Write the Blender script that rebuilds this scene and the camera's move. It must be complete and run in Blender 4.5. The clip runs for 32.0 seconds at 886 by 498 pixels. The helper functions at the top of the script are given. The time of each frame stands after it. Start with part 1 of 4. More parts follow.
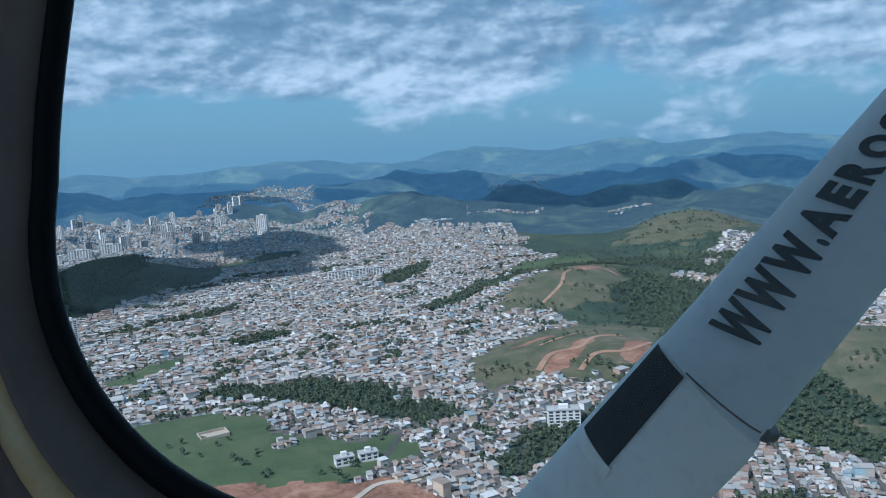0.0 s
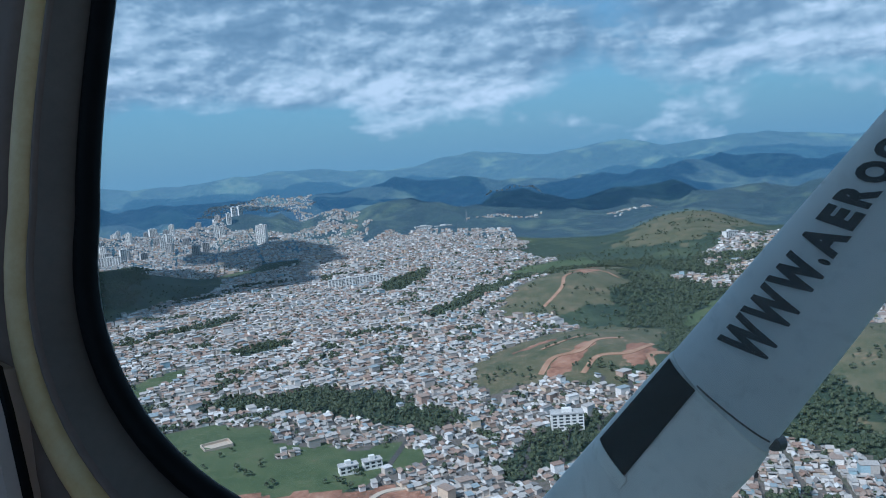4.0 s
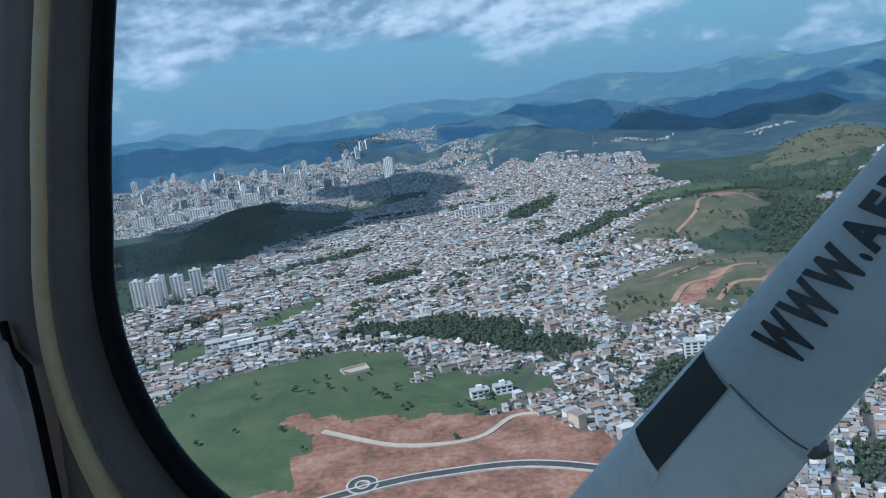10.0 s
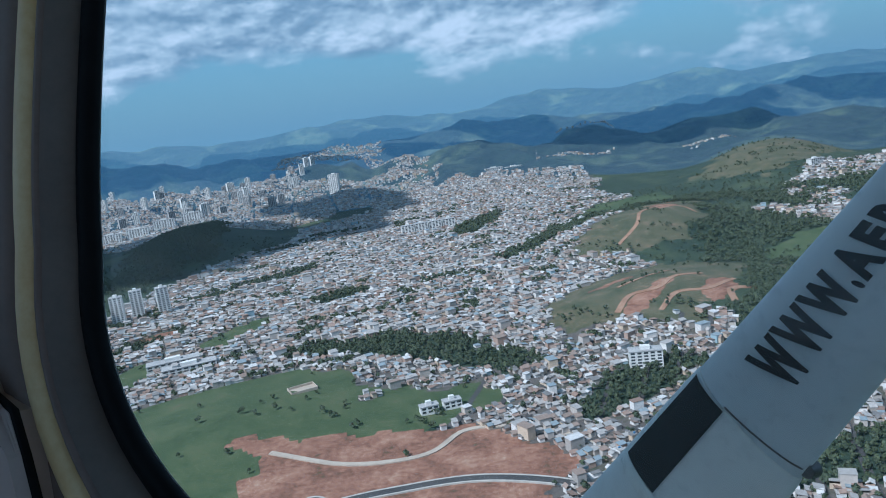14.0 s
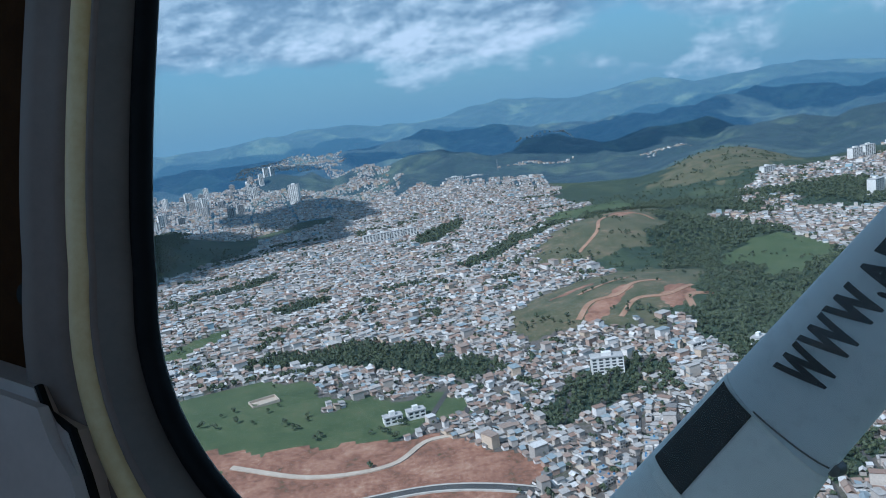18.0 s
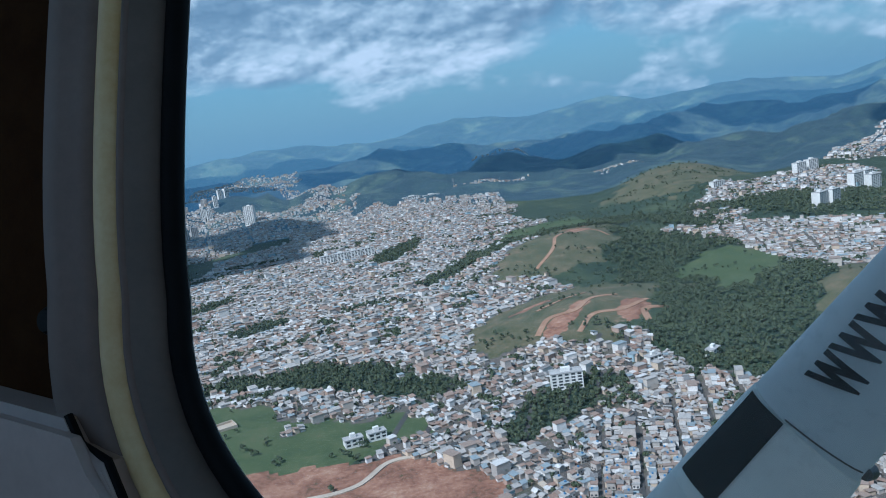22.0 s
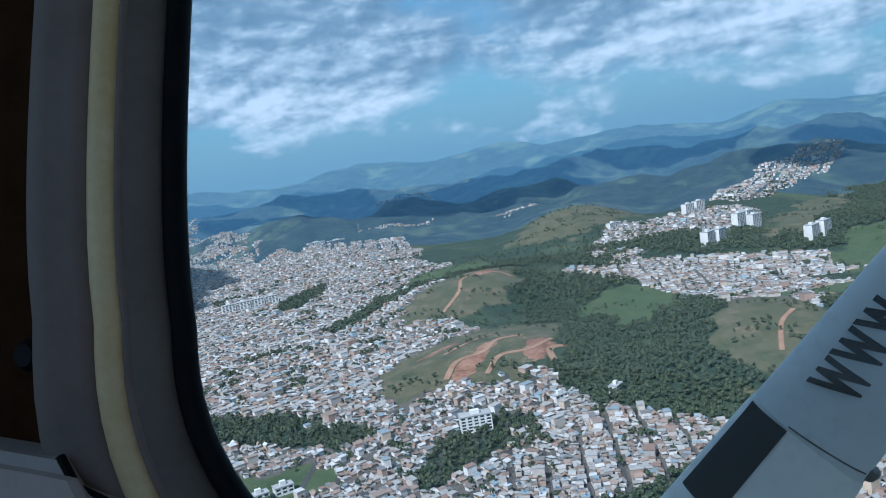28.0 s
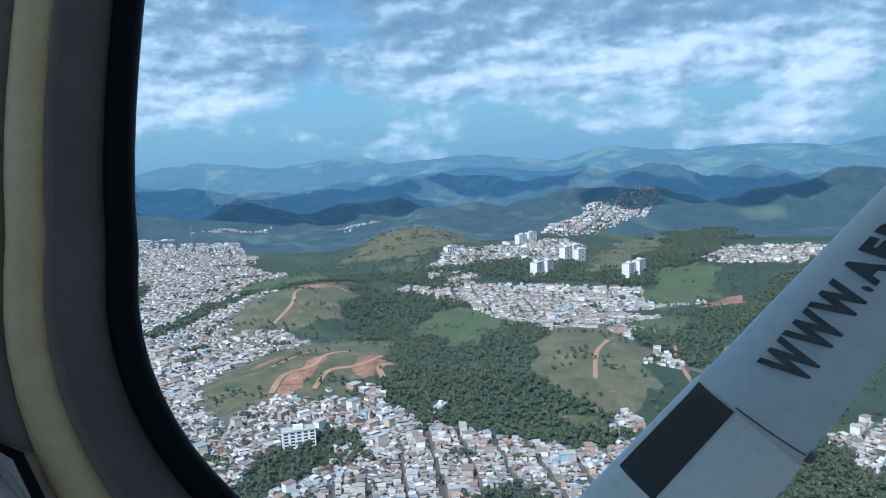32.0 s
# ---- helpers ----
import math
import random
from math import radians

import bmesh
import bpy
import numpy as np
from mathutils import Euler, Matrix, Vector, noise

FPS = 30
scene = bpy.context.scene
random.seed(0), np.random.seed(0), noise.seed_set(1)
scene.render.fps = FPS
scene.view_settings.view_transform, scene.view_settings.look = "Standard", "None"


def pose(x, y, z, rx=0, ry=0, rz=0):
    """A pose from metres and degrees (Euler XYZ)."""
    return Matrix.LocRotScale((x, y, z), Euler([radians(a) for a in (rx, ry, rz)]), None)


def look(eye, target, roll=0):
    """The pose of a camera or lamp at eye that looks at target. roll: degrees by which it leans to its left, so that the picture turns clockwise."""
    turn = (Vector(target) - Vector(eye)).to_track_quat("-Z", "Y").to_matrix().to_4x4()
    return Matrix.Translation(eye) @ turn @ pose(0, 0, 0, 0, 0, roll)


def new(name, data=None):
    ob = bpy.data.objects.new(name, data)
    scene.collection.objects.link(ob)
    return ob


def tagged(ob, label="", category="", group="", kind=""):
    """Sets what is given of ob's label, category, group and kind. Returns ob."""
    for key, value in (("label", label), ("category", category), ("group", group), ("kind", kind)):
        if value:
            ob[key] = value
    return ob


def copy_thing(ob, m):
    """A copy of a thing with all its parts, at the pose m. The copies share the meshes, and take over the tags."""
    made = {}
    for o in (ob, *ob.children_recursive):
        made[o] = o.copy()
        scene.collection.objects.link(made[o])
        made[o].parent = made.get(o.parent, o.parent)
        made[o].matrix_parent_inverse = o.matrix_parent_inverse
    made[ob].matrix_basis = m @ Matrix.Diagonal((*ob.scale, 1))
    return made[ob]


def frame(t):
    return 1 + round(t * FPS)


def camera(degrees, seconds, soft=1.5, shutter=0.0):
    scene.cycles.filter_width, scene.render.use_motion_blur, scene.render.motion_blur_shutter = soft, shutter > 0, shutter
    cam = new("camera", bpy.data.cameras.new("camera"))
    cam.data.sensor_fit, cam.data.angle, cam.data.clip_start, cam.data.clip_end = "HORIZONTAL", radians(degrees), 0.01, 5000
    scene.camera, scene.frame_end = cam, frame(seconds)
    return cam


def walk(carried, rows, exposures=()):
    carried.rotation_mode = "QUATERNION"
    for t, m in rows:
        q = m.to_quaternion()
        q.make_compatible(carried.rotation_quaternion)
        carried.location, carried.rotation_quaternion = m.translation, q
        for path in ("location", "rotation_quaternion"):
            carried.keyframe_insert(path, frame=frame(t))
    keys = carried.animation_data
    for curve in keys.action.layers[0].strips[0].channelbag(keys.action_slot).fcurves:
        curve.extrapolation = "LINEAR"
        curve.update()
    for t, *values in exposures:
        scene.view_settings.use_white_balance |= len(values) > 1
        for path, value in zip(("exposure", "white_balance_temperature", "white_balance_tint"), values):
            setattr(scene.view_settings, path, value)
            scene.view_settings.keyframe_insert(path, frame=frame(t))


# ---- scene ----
cam = camera(60.7, 32.0, soft=1.0)

# seconds, metres, degrees
PATH = (
    (0.0, 0.0373, -0.0152, 254.9262, 82.990, 3.478, -5.638),
    (0.5, 0.0098, -0.0348, 254.9681, 81.525, 5.622, -6.266),
    (1.0, 0.0137, -0.0380, 254.9728, 82.885, 6.209, -6.164),
    (1.5, 0.0205, -0.0333, 254.9592, 84.185, 6.316, -6.311),
    (2.0, 0.0304, -0.0248, 254.9566, 84.039, 8.088, -4.827),
    (2.5, 0.0126, -0.0450, 254.9606, 83.166, 6.518, -4.831),
    (4.5, 0.0191, -0.0464, 254.9456, 83.502, 4.429, -5.564),
    (5.0, 0.0226, -0.0486, 254.9455, 82.903, 4.596, -4.302),
    (5.5, 0.0347, -0.0425, 254.9441, 82.366, 4.486, -3.806),
    (6.0, 0.0488, -0.0291, 254.9281, 83.511, 4.861, -3.381),
    (6.5, 0.0597, -0.0493, 254.9315, 82.933, 3.623, -2.209),
    (7.0, 0.0741, -0.0501, 254.9335, 83.081, 4.134, -0.864),
    (7.5, 0.0844, -0.0454, 254.9395, 82.557, 3.677, 0.667),
    (8.0, 0.0957, -0.0460, 254.9388, 82.240, 3.461, 2.287),
    (8.5, 0.1087, -0.0307, 254.9593, 80.470, 5.211, 2.374),
    (9.0, 0.1088, -0.0177, 254.9581, 80.279, 5.125, 1.927),
    (9.5, 0.1201, -0.0127, 254.9718, 79.455, 6.113, 3.198),
    (10.0, 0.1251, -0.0102, 254.9859, 79.043, 7.541, 3.446),
    (10.5, 0.1176, -0.0250, 255.0136, 78.706, 9.618, 1.993),
    (11.0, 0.1306, 0.0040, 254.9974, 78.231, 7.989, 3.269),
    (11.5, 0.1334, 0.0133, 255.0025, 78.212, 9.198, 2.925),
    (12.0, 0.1218, 0.0035, 254.9933, 78.693, 7.494, 2.611),
    (12.5, 0.1107, -0.0022, 254.9995, 79.185, 8.936, 1.200),
    (13.0, 0.0858, -0.0340, 255.0086, 79.549, 8.206, -0.126),
    (13.5, 0.0924, -0.0050, 255.0042, 79.169, 8.709, -1.172),
    (14.0, 0.0832, -0.0121, 255.0058, 79.644, 7.743, -0.729),
    (14.5, 0.0830, -0.0124, 255.0144, 79.950, 8.644, -1.180),
    (16.5, 0.0498, -0.0260, 255.0263, 79.690, 8.254, -2.210),
    (17.0, 0.0482, -0.0341, 255.0385, 79.545, 10.135, -2.617),
    (17.5, 0.0384, -0.0353, 255.0366, 79.793, 10.089, -3.281),
    (18.0, 0.0125, -0.0370, 255.0277, 79.956, 7.851, -3.700),
    (18.5, 0.0075, -0.0305, 255.0385, 80.120, 10.277, -4.529),
    (19.0, -0.0103, -0.0396, 255.0485, 79.819, 10.132, -5.988),
    (19.5, -0.0056, -0.0170, 255.0297, 80.135, 9.417, -6.740),
    (20.0, -0.0136, -0.0160, 255.0214, 81.472, 10.302, -6.121),
    (20.5, -0.0210, -0.0225, 255.0023, 82.345, 8.940, -6.097),
    (21.0, -0.0231, -0.0236, 255.0010, 82.686, 8.829, -5.773),
    (21.5, -0.0218, -0.0241, 255.0182, 82.005, 10.117, -5.361),
    (22.0, -0.0560, -0.0314, 255.0362, 80.916, 8.385, -7.054),
    (22.5, -0.0327, -0.0153, 255.0177, 81.339, 9.099, -6.198),
    (23.0, -0.0512, -0.0150, 255.0173, 80.970, 8.000, -6.534),
    (23.5, -0.0557, -0.0117, 255.0320, 81.886, 10.843, -7.617),
    (24.0, -0.0749, -0.0123, 255.0188, 80.324, 5.950, -9.162),
    (24.5, -0.0778, -0.0185, 255.0199, 81.679, 8.791, -10.318),
    (25.0, -0.1082, -0.0189, 255.0106, 81.068, 6.071, -11.032),
    (25.5, -0.0991, -0.0114, 255.0203, 83.135, 10.783, -12.207),
    (27.5, -0.1464, 0.0106, 255.0335, 82.619, 8.878, -14.712),
    (28.0, -0.1494, -0.0051, 255.0255, 83.209, 8.623, -14.339),
    (28.5, -0.1463, 0.0124, 255.0452, 83.685, 12.461, -17.316),
    (29.0, -0.1589, 0.0202, 255.0340, 80.741, 5.560, -19.166),
    (29.5, -0.1517, 0.0391, 255.0444, 78.463, 10.829, -22.415),
    (30.0, -0.1783, 0.0348, 255.0181, 78.319, 4.716, -22.207),
    (30.5, -0.1792, 0.0617, 255.0148, 80.453, 8.855, -25.521),
    (31.0, -0.2133, 0.0663, 254.9841, 81.301, 2.172, -24.861),
    (31.5, -0.2200, 0.0761, 254.9864, 83.871, 7.205, -26.549),
    (32.0, -0.2443, 0.0837, 254.9739, 83.307, 2.608, -25.946),)
walk(cam, [(t, pose(x, y, z, rx, ry, rz)) for t, x, y, z, rx, ry, rz in PATH],
     exposures=((0.0, 0.34, 4930, 6), (9.0, 0.36, 4930, 6), (20.0, 0.38, 4950, 6), (27.0, 0.46, 4960, 6), (32.0, 0.70, 5010, 7)))

# ---- world, sun ----
SUN_AZ, SUN_EL = radians(232), radians(49)          # azimuth clockwise from +Y
to_sun = Vector((math.sin(SUN_AZ) * math.cos(SUN_EL), math.cos(SUN_AZ) * math.cos(SUN_EL), math.sin(SUN_EL)))
sun = new("sun", bpy.data.lights.new("sun", "SUN"))
sun.data.energy, sun.data.angle, sun.data.color = 3.9, radians(0.6), (1.0, 0.89, 0.76)
sun.matrix_world = look(to_sun * 50, (0, 0, 0))

world = bpy.data.worlds.new("sky")
scene.world = world
world.use_nodes = True


class Nodes:
    """A small wrapper to wire a node tree."""

    def __init__(self, tree):
        self.tree = tree
        tree.nodes.clear()

    def add(self, kind, **values):
        n = self.tree.nodes.new(kind)
        for k, v in values.items():
            if k in n.inputs:
                n.inputs[k].default_value = v
        return n

    def link(self, a, b):
        self.tree.links.new(a, b)

    def math(self, op, a, b=0.0):
        n = self.tree.nodes.new("ShaderNodeMath")
        n.operation = op
        for k, v in enumerate((a, b)):
            if isinstance(v, (int, float)):
                n.inputs[k].default_value = v
            else:
                self.link(v, n.inputs[k])
        return n.outputs[0]

    def ramp(self, fac, stops, interp="LINEAR"):
        n = self.tree.nodes.new("ShaderNodeValToRGB")
        n.color_ramp.interpolation = interp
        while len(n.color_ramp.elements) < len(stops):
            n.color_ramp.elements.new(0.5)
        for e, (p, c) in zip(n.color_ramp.elements, stops):
            e.position = p
            e.color = (c, c, c, 1) if isinstance(c, (int, float)) else (*c, 1)
        self.link(fac, n.inputs[0])
        return n.outputs[0]

    def mix(self, fac, a, b, kind="MIX"):
        n = self.tree.nodes.new("ShaderNodeMix")
        n.data_type, n.blend_type = "RGBA", kind
        for socket, v in ((n.inputs[0], fac), (n.inputs[6], a), (n.inputs[7], b)):
            if isinstance(v, (int, float)):
                socket.default_value = v
            elif isinstance(v, tuple):
                socket.default_value = (*v, 1)
            else:
                self.link(v, socket)
        return n.outputs[2]

    def noise(self, vec, scale, detail=4.0, rough=0.55, distort=0.0):
        n = self.tree.nodes.new("ShaderNodeTexNoise")
        n.inputs["Scale"].default_value, n.inputs["Detail"].default_value = scale, detail
        n.inputs["Roughness"].default_value, n.inputs["Distortion"].default_value = rough, distort
        if vec is not None:
            self.link(vec, n.inputs["Vector"])
        return n.outputs[0]


w = Nodes(world.node_tree)
coord = w.add("ShaderNodeTexCoord")
split = w.add("ShaderNodeSeparateXYZ")
w.link(coord.outputs["Generated"], split.inputs[0])
sky = w.add("ShaderNodeTexSky")
sky.sky_type, sky.sun_disc, sky.sun_elevation, sky.sun_rotation = "NISHITA", False, SUN_EL, SUN_AZ
sky.altitude, sky.air_density, sky.dust_density, sky.ozone_density = 800, 1.3, 1.2, 2.0
azimuth, rise = w.math("ARCTAN2", split.outputs[0], split.outputs[1]), split.outputs[2]


def sky_plane(shift_x, shift_y):
    """Azimuth and elevation as a plane, heaps about twice as wide as high."""
    flat = w.add("ShaderNodeCombineXYZ")
    w.link(w.math("ADD", w.math("MULTIPLY", azimuth, 5.2), shift_x), flat.inputs[0])
    w.link(w.math("ADD", w.math("MULTIPLY", rise, 10.5), shift_y), flat.inputs[1])
    return flat.outputs[0]


def heap(vec):
    """Billowing density of cloud."""
    puffs = w.add("ShaderNodeTexVoronoi", Scale=1.9, Detail=5.0, Roughness=0.6)
    puffs.feature, puffs.normalize = "SMOOTH_F1", True
    puffs.inputs["Smoothness"].default_value = 0.4
    w.link(vec, puffs.inputs["Vector"])
    return w.math("ADD", w.math("MULTIPLY", w.math("SUBTRACT", 1.0, puffs.outputs["Distance"]), 0.42), w.math("MULTIPLY", w.noise(vec, 1.6, 9.0, 0.6), 0.58))


here, above = heap(sky_plane(3.1, 0.0)), heap(sky_plane(3.04, 0.11))
big = w.noise(sky_plane(8.3, 4.0), 0.55, 3.0, 0.5)
base = w.ramp(rise, ((0.0, 0.0), (0.065, 0.12), (0.10, 0.50), (0.13, 0.60), (0.17, 0.58), (0.24, 0.74), (0.5, 0.80)))
cover = w.math("ADD", w.math("ADD", w.math("MULTIPLY", here, 0.62), w.math("MULTIPLY", big, 0.60)), w.math("MULTIPLY", base, 0.42))
shape = w.ramp(cover, ((0.735, 0.0), (0.770, 0.45), (0.85, 1.0)))
slope = w.math("ADD", w.math("MULTIPLY", w.math("SUBTRACT", here, above), 2.6), 0.5)
deck = w.ramp(rise, ((0.10, 0.0), (0.16, 0.07), (0.26, 0.16)))
lit = w.math("SUBTRACT", w.math("ADD", w.math("MULTIPLY", slope, 0.62), w.math("MULTIPLY", big, 0.38)), deck)
shade = w.ramp(lit, ((0.28, (1.45, 2.15, 2.75)), (0.40, (2.0, 2.75, 3.3)), (0.50, (3.3, 4.0, 4.35)), (0.62, (5.1, 5.5, 5.7))))
blue = w.mix(1.0, sky.outputs[0], (0.62, 0.84, 0.88), "MULTIPLY")
air = w.mix(w.ramp(rise, ((0.0, 1.0), (0.20, 0.35))), blue, (1.55, 2.62, 3.25))
both = w.mix(shape, air, shade)
bg = w.add("ShaderNodeBackground", Strength=0.10)
w.link(both, bg.inputs[0])
out = w.add("ShaderNodeOutputWorld")
w.link(bg.outputs[0], out.inputs[0])


# ---- materials ----
def material(name, build, rough=0.8, metal=0.0):
    m = bpy.data.materials.new(name)
    m.use_nodes = True
    n = Nodes(m.node_tree)
    bsdf = n.add("ShaderNodeBsdfPrincipled", Roughness=rough, Metallic=metal)
    o = n.add("ShaderNodeOutputMaterial")
    n.link(bsdf.outputs[0], o.inputs[0])
    build(n, bsdf)
    return m


def where(n):
    return n.add("ShaderNodeTexCoord").outputs["Object"]


def bump(n, bsdf, height, strength, distance):
    b = n.add("ShaderNodeBump", Strength=strength, Distance=distance)
    n.link(height, b.inputs["Height"])
    n.link(b.outputs[0], bsdf.inputs["Normal"])


def mottled(name, a, b, scale, rough=0.8, metal=0.0, fine_scale=None, relief=0.2, distance=0.01):
    """Two tones at two scales, with a fine relief."""
    def build(n, bsdf):
        v = where(n)
        f1 = n.noise(v, scale, 5.0)
        f2 = n.noise(v, fine_scale or scale * 9, 5.0, 0.65)
        f = n.math("ADD", n.math("MULTIPLY", f1, 0.6), n.math("MULTIPLY", f2, 0.4))
        n.link(n.ramp(f, ((0.36, a), (0.64, b))), bsdf.inputs["Base Color"])
        n.link(n.ramp(f2, ((0.3, max(rough - 0.12, 0)), (0.7, min(rough + 0.12, 1)))), bsdf.inputs["Roughness"])
        bump(n, bsdf, f2, relief, distance)
    return material(name, build, rough, metal)


def by_island(name, stops, rough=0.8, grime=0.25, per_object=False, scale=0.35):
    """A tone of its own for each joined piece (or each object), with streaks of grime."""
    def build(n, bsdf):
        if per_object:
            r = n.add("ShaderNodeObjectInfo").outputs["Random"]
        else:
            r = n.add("ShaderNodeNewGeometry").outputs["Random Per Island"]
        tone = n.ramp(r, stops, "CONSTANT")
        dirt = n.noise(where(n), scale, 6.0, 0.65)
        n.link(n.mix(n.ramp(dirt, ((0.40, 0.0), (0.75, grime))), tone, (0.09, 0.085, 0.075)), bsdf.inputs["Base Color"])
        bump(n, bsdf, dirt, 0.15, 0.05)
    return material(name, build, rough)


WALLS = ((0.0, (0.72, 0.69, 0.66)), (0.20, (0.52, 0.47, 0.43)), (0.36, (0.58, 0.47, 0.36)), (0.48, (0.42, 0.30, 0.24)),
         (0.58, (0.74, 0.72, 0.70)), (0.72, (0.40, 0.37, 0.34)), (0.86, (0.56, 0.50, 0.44)), (0.96, (0.34, 0.46, 0.52)))
ROOFS = ((0.0, (0.38, 0.36, 0.34)), (0.22, (0.41, 0.385, 0.365)), (0.42, (0.26, 0.175, 0.135)), (0.52, (0.20, 0.19, 0.185)),
         (0.60, (0.60, 0.585, 0.57)), (0.70, (0.29, 0.22, 0.18)), (0.84, (0.26, 0.31, 0.34)), (0.92, (0.31, 0.22, 0.175)))
m_wall = by_island("house_plaster", WALLS)
m_roof = by_island("house_roofing", ROOFS, 0.7, 0.35)
m_wall_one = by_island("plaster_of_one_house", WALLS, per_object=True)
m_roof_one = by_island("roofing_of_one_house", ROOFS, 0.7, 0.35, per_object=True)
m_white = mottled("white_render", (0.62, 0.61, 0.58), (0.80, 0.79, 0.77), 0.05, 0.75, relief=0.1)
m_grey = mottled("grey_concrete", (0.30, 0.30, 0.30), (0.45, 0.44, 0.43), 0.08, 0.85)
m_glass_dark = mottled("dark_window_glass", (0.03, 0.04, 0.05), (0.06, 0.07, 0.08), 0.4, 0.2, relief=0.02)
m_asphalt = mottled("asphalt", (0.045, 0.045, 0.048), (0.075, 0.073, 0.07), 0.05, 0.9)
m_kerb = mottled("pale_kerb_concrete", (0.34, 0.32, 0.29), (0.50, 0.47, 0.42), 0.2, 0.9)
m_track = mottled("compacted_pale_earth", (0.36, 0.30, 0.24), (0.50, 0.43, 0.35), 0.06, 0.95)
m_trunk = mottled("bark", (0.10, 0.07, 0.05), (0.18, 0.13, 0.09), 1.5, 0.9)
m_leaf = by_island("foliage", ((0.0, (0.046, 0.066, 0.036)), (0.3, (0.064, 0.088, 0.044)), (0.6, (0.054, 0.076, 0.046)),
                               (0.85, (0.095, 0.118, 0.054))), 0.75, 0.1)


def build_ground(n, bsdf):
    """Ground cover: earth and paving among houses, grass, wood floor, bare red soil."""
    v = where(n)
    n1, n2, n3 = n.noise(v, 0.004, 6.0, 0.6), n.noise(v, 0.03, 6.0, 0.65), n.noise(v, 0.25, 5.0, 0.6)
    mixed = n.math("ADD", n.math("MULTIPLY", n2, 0.6), n.math("MULTIPLY", n3, 0.4))
    layer = {}
    for key in ("town", "grass", "soil", "dry"):
        a = n.tree.nodes.new("ShaderNodeAttribute")
        a.attribute_name = key
        layer[key] = a.outputs["Fac"]
    wood = n.ramp(mixed, ((0.35, (0.014, 0.030, 0.022)), (0.65, (0.034, 0.058, 0.030))))
    hill = n.mix(n.ramp(n1, ((0.52, 0.0), (0.64, 0.7))), wood, n.ramp(mixed, ((0.35, (0.050, 0.075, 0.034)), (0.65, (0.095, 0.110, 0.052)))))
    town = n.ramp(mixed, ((0.34, (0.055, 0.055, 0.056)), (0.50, (0.12, 0.105, 0.095)), (0.62, (0.04, 0.055, 0.028))))
    grass = n.ramp(mixed, ((0.30, (0.028, 0.050, 0.019)), (0.46, (0.050, 0.078, 0.030)), (0.58, (0.078, 0.102, 0.044)), (0.68, (0.12, 0.103, 0.060))))
    dry = n.ramp(mixed, ((0.36, (0.036, 0.055, 0.026)), (0.46, (0.075, 0.080, 0.042)), (0.56, (0.11, 0.100, 0.058)), (0.66, (0.24, 0.165, 0.11))))
    soil = n.ramp(mixed, ((0.36, (0.075, 0.070, 0.032)), (0.41, (0.14, 0.070, 0.044)), (0.50, (0.235, 0.115, 0.075)), (0.57, (0.30, 0.165, 0.11)), (0.66, (0.38, 0.25, 0.175))))
    c = hill
    for key, tone in (("town", town), ("grass", grass), ("dry", dry), ("soil", soil)):
        edge = n.ramp(n.math("ADD", layer[key], n.math("MULTIPLY", n.math("SUBTRACT", n2, 0.5), 0.5)), ((0.42, 0.0), (0.58, 1.0)))
        c = n.mix(edge, c, tone)
    n.link(c, bsdf.inputs["Base Color"])
    bump(n, bsdf, mixed, 0.5, 1.5)


m_ground = material("ground_cover", build_ground, 0.95)


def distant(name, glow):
    """Far wooded hills; the blue haze of the air is painted in as an even emission."""
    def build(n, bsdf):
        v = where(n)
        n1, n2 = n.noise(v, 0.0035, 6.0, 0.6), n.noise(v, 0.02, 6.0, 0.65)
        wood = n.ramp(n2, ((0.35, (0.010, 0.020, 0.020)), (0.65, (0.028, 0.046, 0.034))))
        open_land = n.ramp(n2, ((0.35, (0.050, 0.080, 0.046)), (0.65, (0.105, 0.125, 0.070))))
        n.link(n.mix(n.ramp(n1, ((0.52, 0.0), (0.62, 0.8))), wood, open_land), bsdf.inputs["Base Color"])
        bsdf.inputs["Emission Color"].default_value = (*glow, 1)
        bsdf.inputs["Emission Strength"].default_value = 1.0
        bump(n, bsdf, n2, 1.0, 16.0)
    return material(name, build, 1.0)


# painted haze: the hills emit blue, more strongly the farther the ring
m_hills = distant("far_hillside_haze_glow", (0.013, 0.034, 0.060))
m_ridges = distant("hillside_haze_glow", (0.030, 0.074, 0.126))
m_rim = distant("farthest_hillside_haze_glow", (0.060, 0.128, 0.190))

# ---- plan of the ground ----
# cover, centre x, centre y, half length, half width, turn in degrees
TOWNS = (
    (-60, 1420, 1080, 430, 84), (-900, 2650, 900, 620, 20), (230, 590, 240, 200, 30), (420, 330, 220, 150, 20),
    (640, 1000, 430, 125, 97), (900, 1540, 330, 150, 35), (1650, 2080, 560, 120, 35), (1340, 1150, 200, 120, 150),
    (-560, 3700, 300, 190, 15), (-330, 760, 330, 200, 100), (230, 2170, 330, 210, 70), (-120, 800, 300, 230, 10), (60, 560, 130, 100, 40), (-320, 1150, 420, 260, 80),
    (470, 2720, 170, 60, 20), (930, 2620, 130, 40, 30), (640, 3250, 150, 45, 0), (745, 1110, 265, 110, -32), (585, 705, 110, 60, -40),
)
